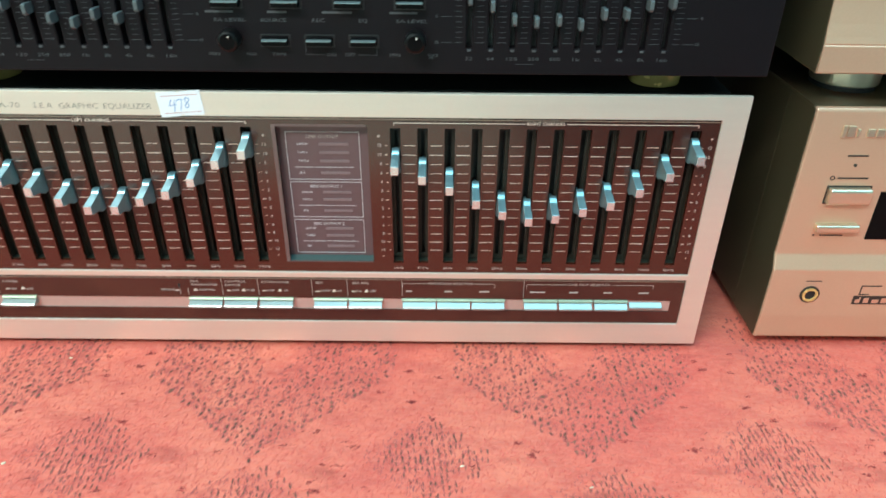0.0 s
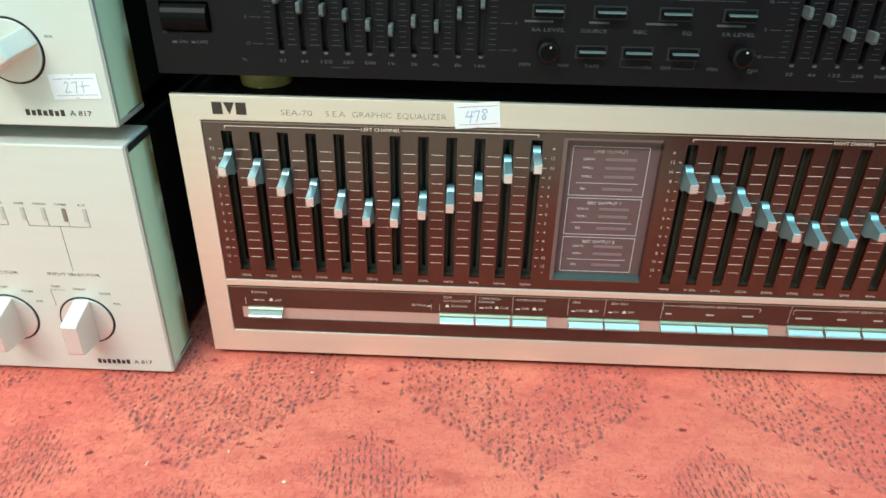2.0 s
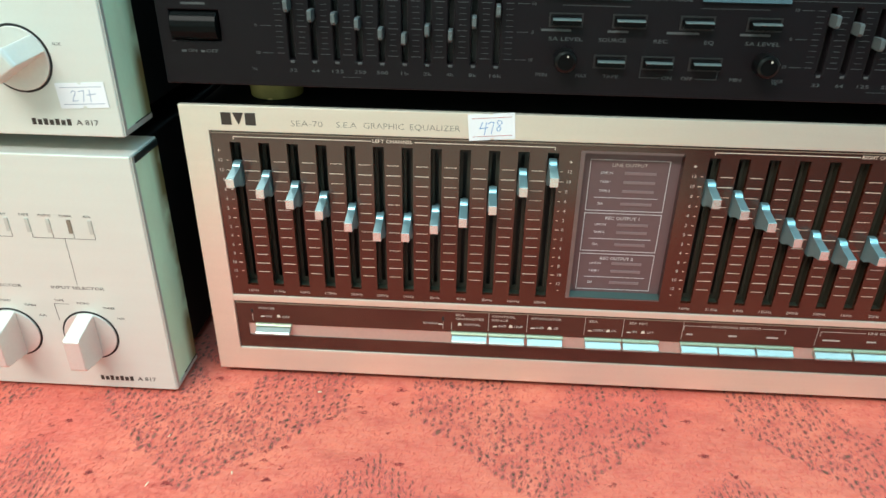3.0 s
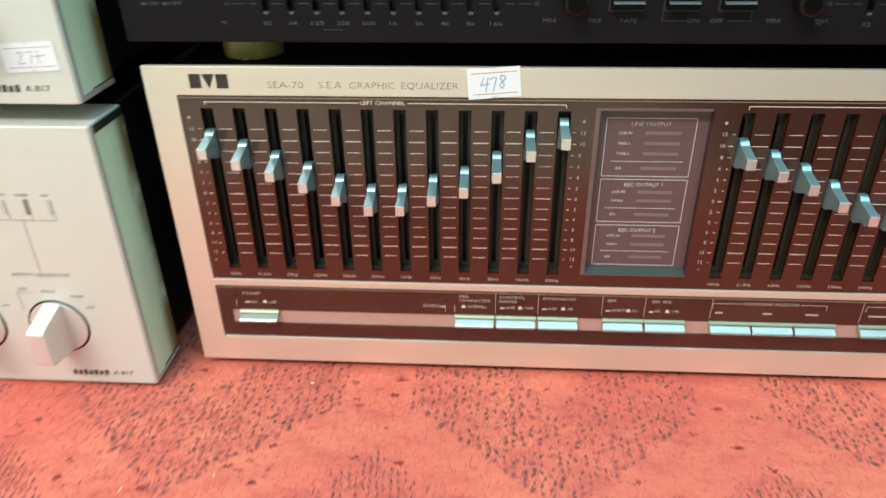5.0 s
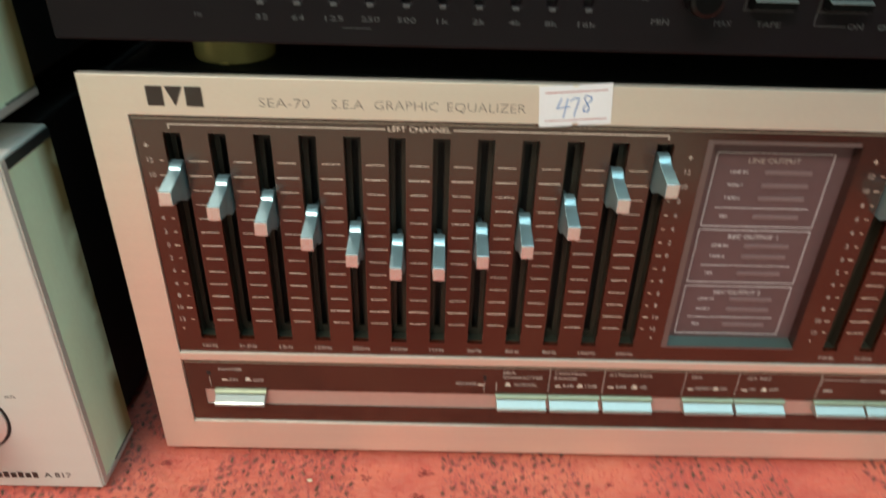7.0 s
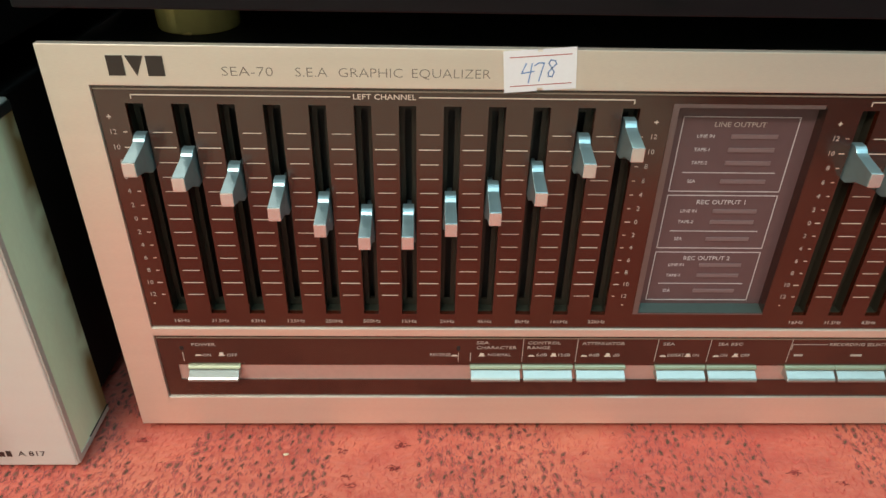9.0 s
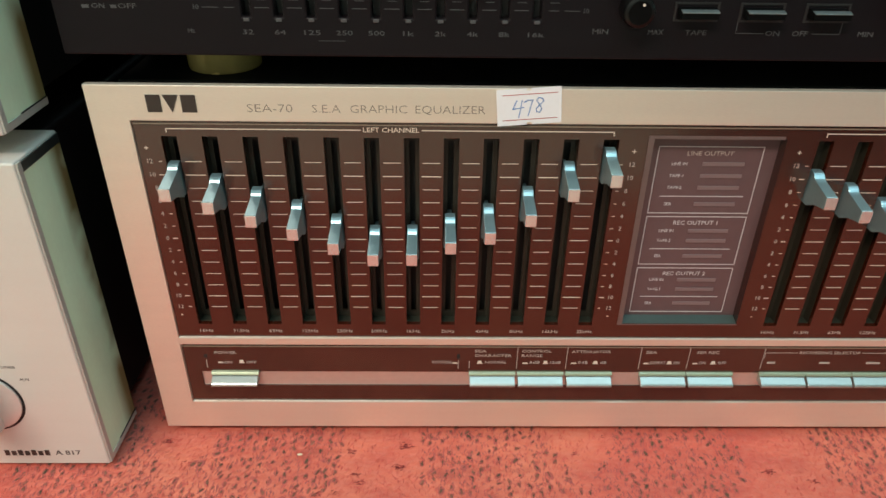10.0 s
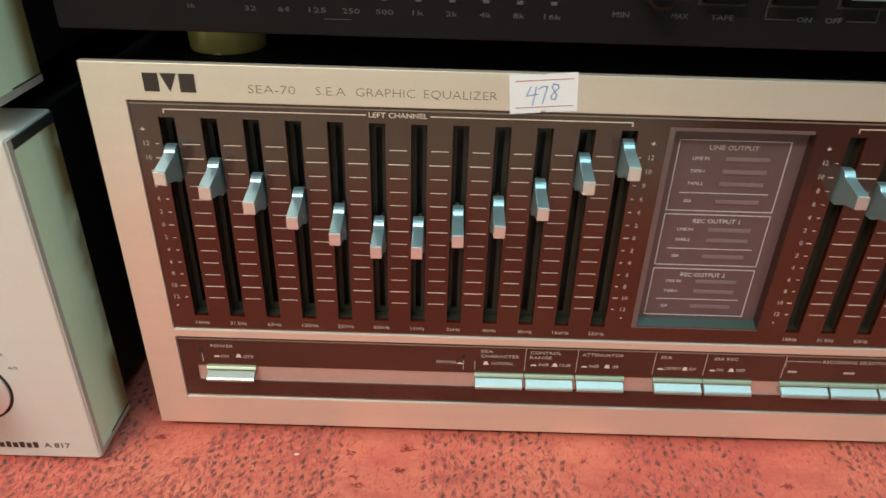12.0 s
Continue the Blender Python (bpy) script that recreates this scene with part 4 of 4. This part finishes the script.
part("side_cheek", prism(bmesh.new(), [(8.2, 114.5), (120.0, 114.5), (120.0, 18.4), (4.8, 18.4), (4.0, 31.5), (5.7, 42.0), (7.4, 63.0)], -0.4, 1.6, 0.15), DARK_SIDE, up, "brown-black steel side")
for fx in (38, 382):
    for fy in (45, 290):
        f = part("foot", cyl(bmesh.new(), (fx, fy, 10.4), 18.0, 15.6, "z", None, 56, 1.0), GOLD_LIGHT, up, "pale metal round foot")
        part("foot_pad", cyl(bmesh.new(), (fx, fy, 1.4), 17.0, 2.8, "z"), BLACK_VOID, f)
part("round_socket", ring(bmesh.new(), (490037.5, 201246.7), 3.2, 5.5, 3.5, 8.0), GOLD_LIGHT, up)

# ---- carpet flecks: short dark yarn ends in V shapes, triangles and small diamonds ----
PERIOD, MID = 0.175, 0.183


def flecked(x, y):
    """How densely the dark yarn ends stand: 0 on the plain ground, 1 inside the Vs, 2 along their lower rims, 3 in the striped triangles and diamonds."""
    dx = (x - MID + PERIOD / 2) % PERIOD - PERIOD / 2
    ex = PERIOD / 2 - abs(dx)
    y = (y + 0.142) % 0.232 - 0.142
    rim = 1.12 * (y + 0.089)
    if y > -0.089 and abs(dx) < min(rim, 0.070) and not (abs(dx) < 0.55 * (y + 0.030) and y < 0.01):
        return 2 if abs(dx) > rim - 0.007 and y < -0.03 else 1
    if y <= -0.094 and abs(dx) < 1.4 * (-0.093 - y):
        return 3
    return 3 if ex / 0.031 + abs(y + 0.087) / 0.030 < 1 else 0


def slivers(name, centres, spread, length, width, lift, mat, label, category, seed, lean=74, fan=0.55):
    """Short thin yarn ends scattered round the given centres, as one mesh."""
    g = np.random.default_rng(seed)
    n = len(centres)
    c = np.asarray(centres) + g.normal(0, 1, (n, 2)) * spread
    a = g.normal(math.radians(lean), fan, n)
    ln, wd = g.uniform(*length, n), g.uniform(*width, n)
    d = np.stack((np.cos(a), np.sin(a)), 1)
    e = np.stack((-np.sin(a), np.cos(a)), 1) * wd[:, None]
    bend = e * g.normal(0, 1.2, n)[:, None]
    pts = [c - d * ln[:, None], c - e + bend, c + d * ln[:, None], c + e + bend]
    z = [np.zeros(n) + 0.0001, g.uniform(*lift, n), g.uniform(*lift, n), g.uniform(*lift, n)]
    co = np.stack([np.column_stack((p, h)) for p, h in zip(pts, z)], 1).reshape(-1, 3)
    me = bpy.data.meshes.new(name)
    me.from_pydata(co.tolist(), [], np.arange(4 * n).reshape(-1, 4).tolist())
    me.materials.append(mat)
    return tagged(new(name, me), label, category, kind="stuff")


def tufts(name, rows, mat, label, category, seed, high=0.0006):
    """Low rounded yarn tufts as one mesh; a row is x, y, the direction, half the length and half the width."""
    g = np.random.default_rng(seed)
    x, y, a, ln, wd = np.asarray(rows).T
    n, k = len(x), 8
    turn = np.linspace(0, 2 * math.pi, k, endpoint=False)
    wob = g.uniform(0.72, 1.25, (n, k))
    u, v = np.cos(turn) * wob * ln[:, None], np.sin(turn) * wob * wd[:, None]
    u = u + g.normal(0, 0.25, (n, 1)) * v
    px = x[:, None] + u * np.cos(a)[:, None] - v * np.sin(a)[:, None]
    py = y[:, None] + u * np.sin(a)[:, None] + v * np.cos(a)[:, None]
    rim = np.stack((px, py, np.full((n, k), 0.00005)), 2)
    top = np.stack((x, y, g.uniform(0.5, 1.1, n) * high), 1)[:, None]
    co = np.concatenate((rim, top), 1).reshape(-1, 3)
    base = (np.arange(n) * (k + 1))[:, None, None]
    tri = np.array([(i, (i + 1) % k, k) for i in range(k)])[None]
    me = bpy.data.meshes.new(name)
    me.from_pydata(co.tolist(), [], (base + tri).reshape(-1, 3).tolist())
    me.polygons.foreach_set("use_smooth", [True] * len(me.polygons))
    me.materials.append(mat)
    return tagged(new(name, me), label, category, kind="stuff")


rnd = random.Random(7)
marks, fringe = [], []
DX, DY = 0.0041, 0.0040
for i in range(int(1.1 / DX)):
    for j in range(int(0.26 / DY)):
        x = -0.28 + i * DX + rnd.gauss(0, 0.0006)
        y = -0.22 + (j + 0.5 * (i % 2)) * DY + rnd.gauss(0, 0.0006)
        hit = flecked(x + rnd.gauss(0, 0.0008), y + rnd.gauss(0, 0.0008))
        if hit not in (1, 2) or rnd.random() < (0.32, 0.05)[hit - 1]:
            continue
        size = rnd.uniform(0.55, 1.0) * (1.25 if hit == 2 else 1.0) * (1.35 if rnd.random() < 0.12 else 1.0)
        marks.append((x, y, math.radians(rnd.choice((58, 72, 112)) + rnd.gauss(0, 13)), 0.00170 * size, 0.00084 * size))
        fringe += [(x, y)] * rnd.choice((1, 2, 3))
DX, DY = 0.0031, 0.0040
for i in range(int(1.1 / DX)):
    for j in range(int(0.26 / DY)):
        x = -0.28 + i * DX + rnd.gauss(0, 0.0003)
        y = -0.22 + (j + rnd.random() * 0.6) * DY
        if flecked(x + rnd.gauss(0, 0.0008), y + rnd.gauss(0, 0.0008)) == 3 and rnd.random() > 0.14:
            size = rnd.uniform(0.6, 1.05)
            marks.append((x - 0.10 * y, y, math.radians(96 + rnd.gauss(0, 9)), 0.0020 * size, 0.00055 * size))
            fringe += [(x - 0.10 * y, y)] * rnd.choice((1, 2))
tufts("carpet_mixed_yarn", [(x, y, a, 1.3 * ln, 1.45 * wd) for x, y, a, ln, wd in marks], HALO, "dull red yarn round the dark tufts of the carpet", "carpet flecks", 22, 0.00025)
tufts("carpet_flecks", [(x, y, a, 0.92 * ln, 0.88 * wd) for x, y, a, ln, wd in marks], FLECK, "dark grey yarn tufts in Vs and diamonds on the red carpet", "carpet flecks", 21)
slivers("carpet_fringe", fringe, (0.00045, 0.0009), (0.0005, 0.0011), (0.00012, 0.00026), (0.0002, 0.0005), FLECK, "loose dark fibres round the tufts of the carpet", "carpet flecks", 3, 84, 0.5)
ground = [(x, y) for x, y in np.random.default_rng(17).uniform((-0.26, -0.17), (0.56, 0.02), (40000, 2)) if flecked(x, y)]
slivers("carpet_shading", ground, 0.0001, (0.0006, 0.0016), (0.00014, 0.00034), (0.0001, 0.0004), DULL, "dull mauve yarn ends between the dark flecks", "carpet flecks", 13, 84, 0.4)
spots = []
for k in range(340):
    x, y = rnd.uniform(-0.26, 0.56), rnd.uniform(-0.17, 0.0)
    if not flecked(x, y):
        spots += [(x, y)] * rnd.choice((2, 5, 8, 12, 22))
slivers("carpet_smudges", spots, (0.0012, 0.0006), (0.0006, 0.0016), (0.00014, 0.00034), (0.0002, 0.0005), SMUDGE, "small dark red smudges of yarn on the carpet", "carpet smudges", 9, 10, 0.6)
pile = np.random.default_rng(11).uniform((-0.26, -0.17), (0.56, 0.02), (40000, 2))
slivers("carpet_pile", pile, 0.0001, (0.0006, 0.0019), (0.00010, 0.00024), (0.0001, 0.0005), PILE, "fine red wool fibres of the carpet pile", "carpet pile", 5)


def crumb(x, y, r, stretch, turn):
    bm = bmesh.new()
    bmesh.ops.create_icosphere(bm, subdivisions=2, radius=r)
    for v in bm.verts:
        v.co *= 1 + 0.25 * noise.noise(v.co * 2 + Vector((x * 90, y * 90, 0)))
        v.co.x *= stretch
        v.co.z = max(v.co.z * 0.6, -r * 0.2)
    ob = part("crumb", bm, CRUMB)
    ob.location, ob.rotation_euler = (x, y, r * 0.0002), (0, 0, radians(turn))
    return tagged(ob, "tiny pale crumb lying on the carpet", "crumb", "crumbs")


for c in ((0.0625, -0.093, 0.8, 1.5, 20), (0.292, -0.0925, 0.7, 1.6, 10), (-0.010, -0.052, 0.35, 4.0, 60), (-0.008, -0.085, 0.35, 4.5, 80), (0.03, -0.075, 0.35, 4.0, -70), (0.355, -0.105, 0.4, 3.5, 15), (0.06, -0.012, 0.6, 2.2, 5)):
    crumb(*c)
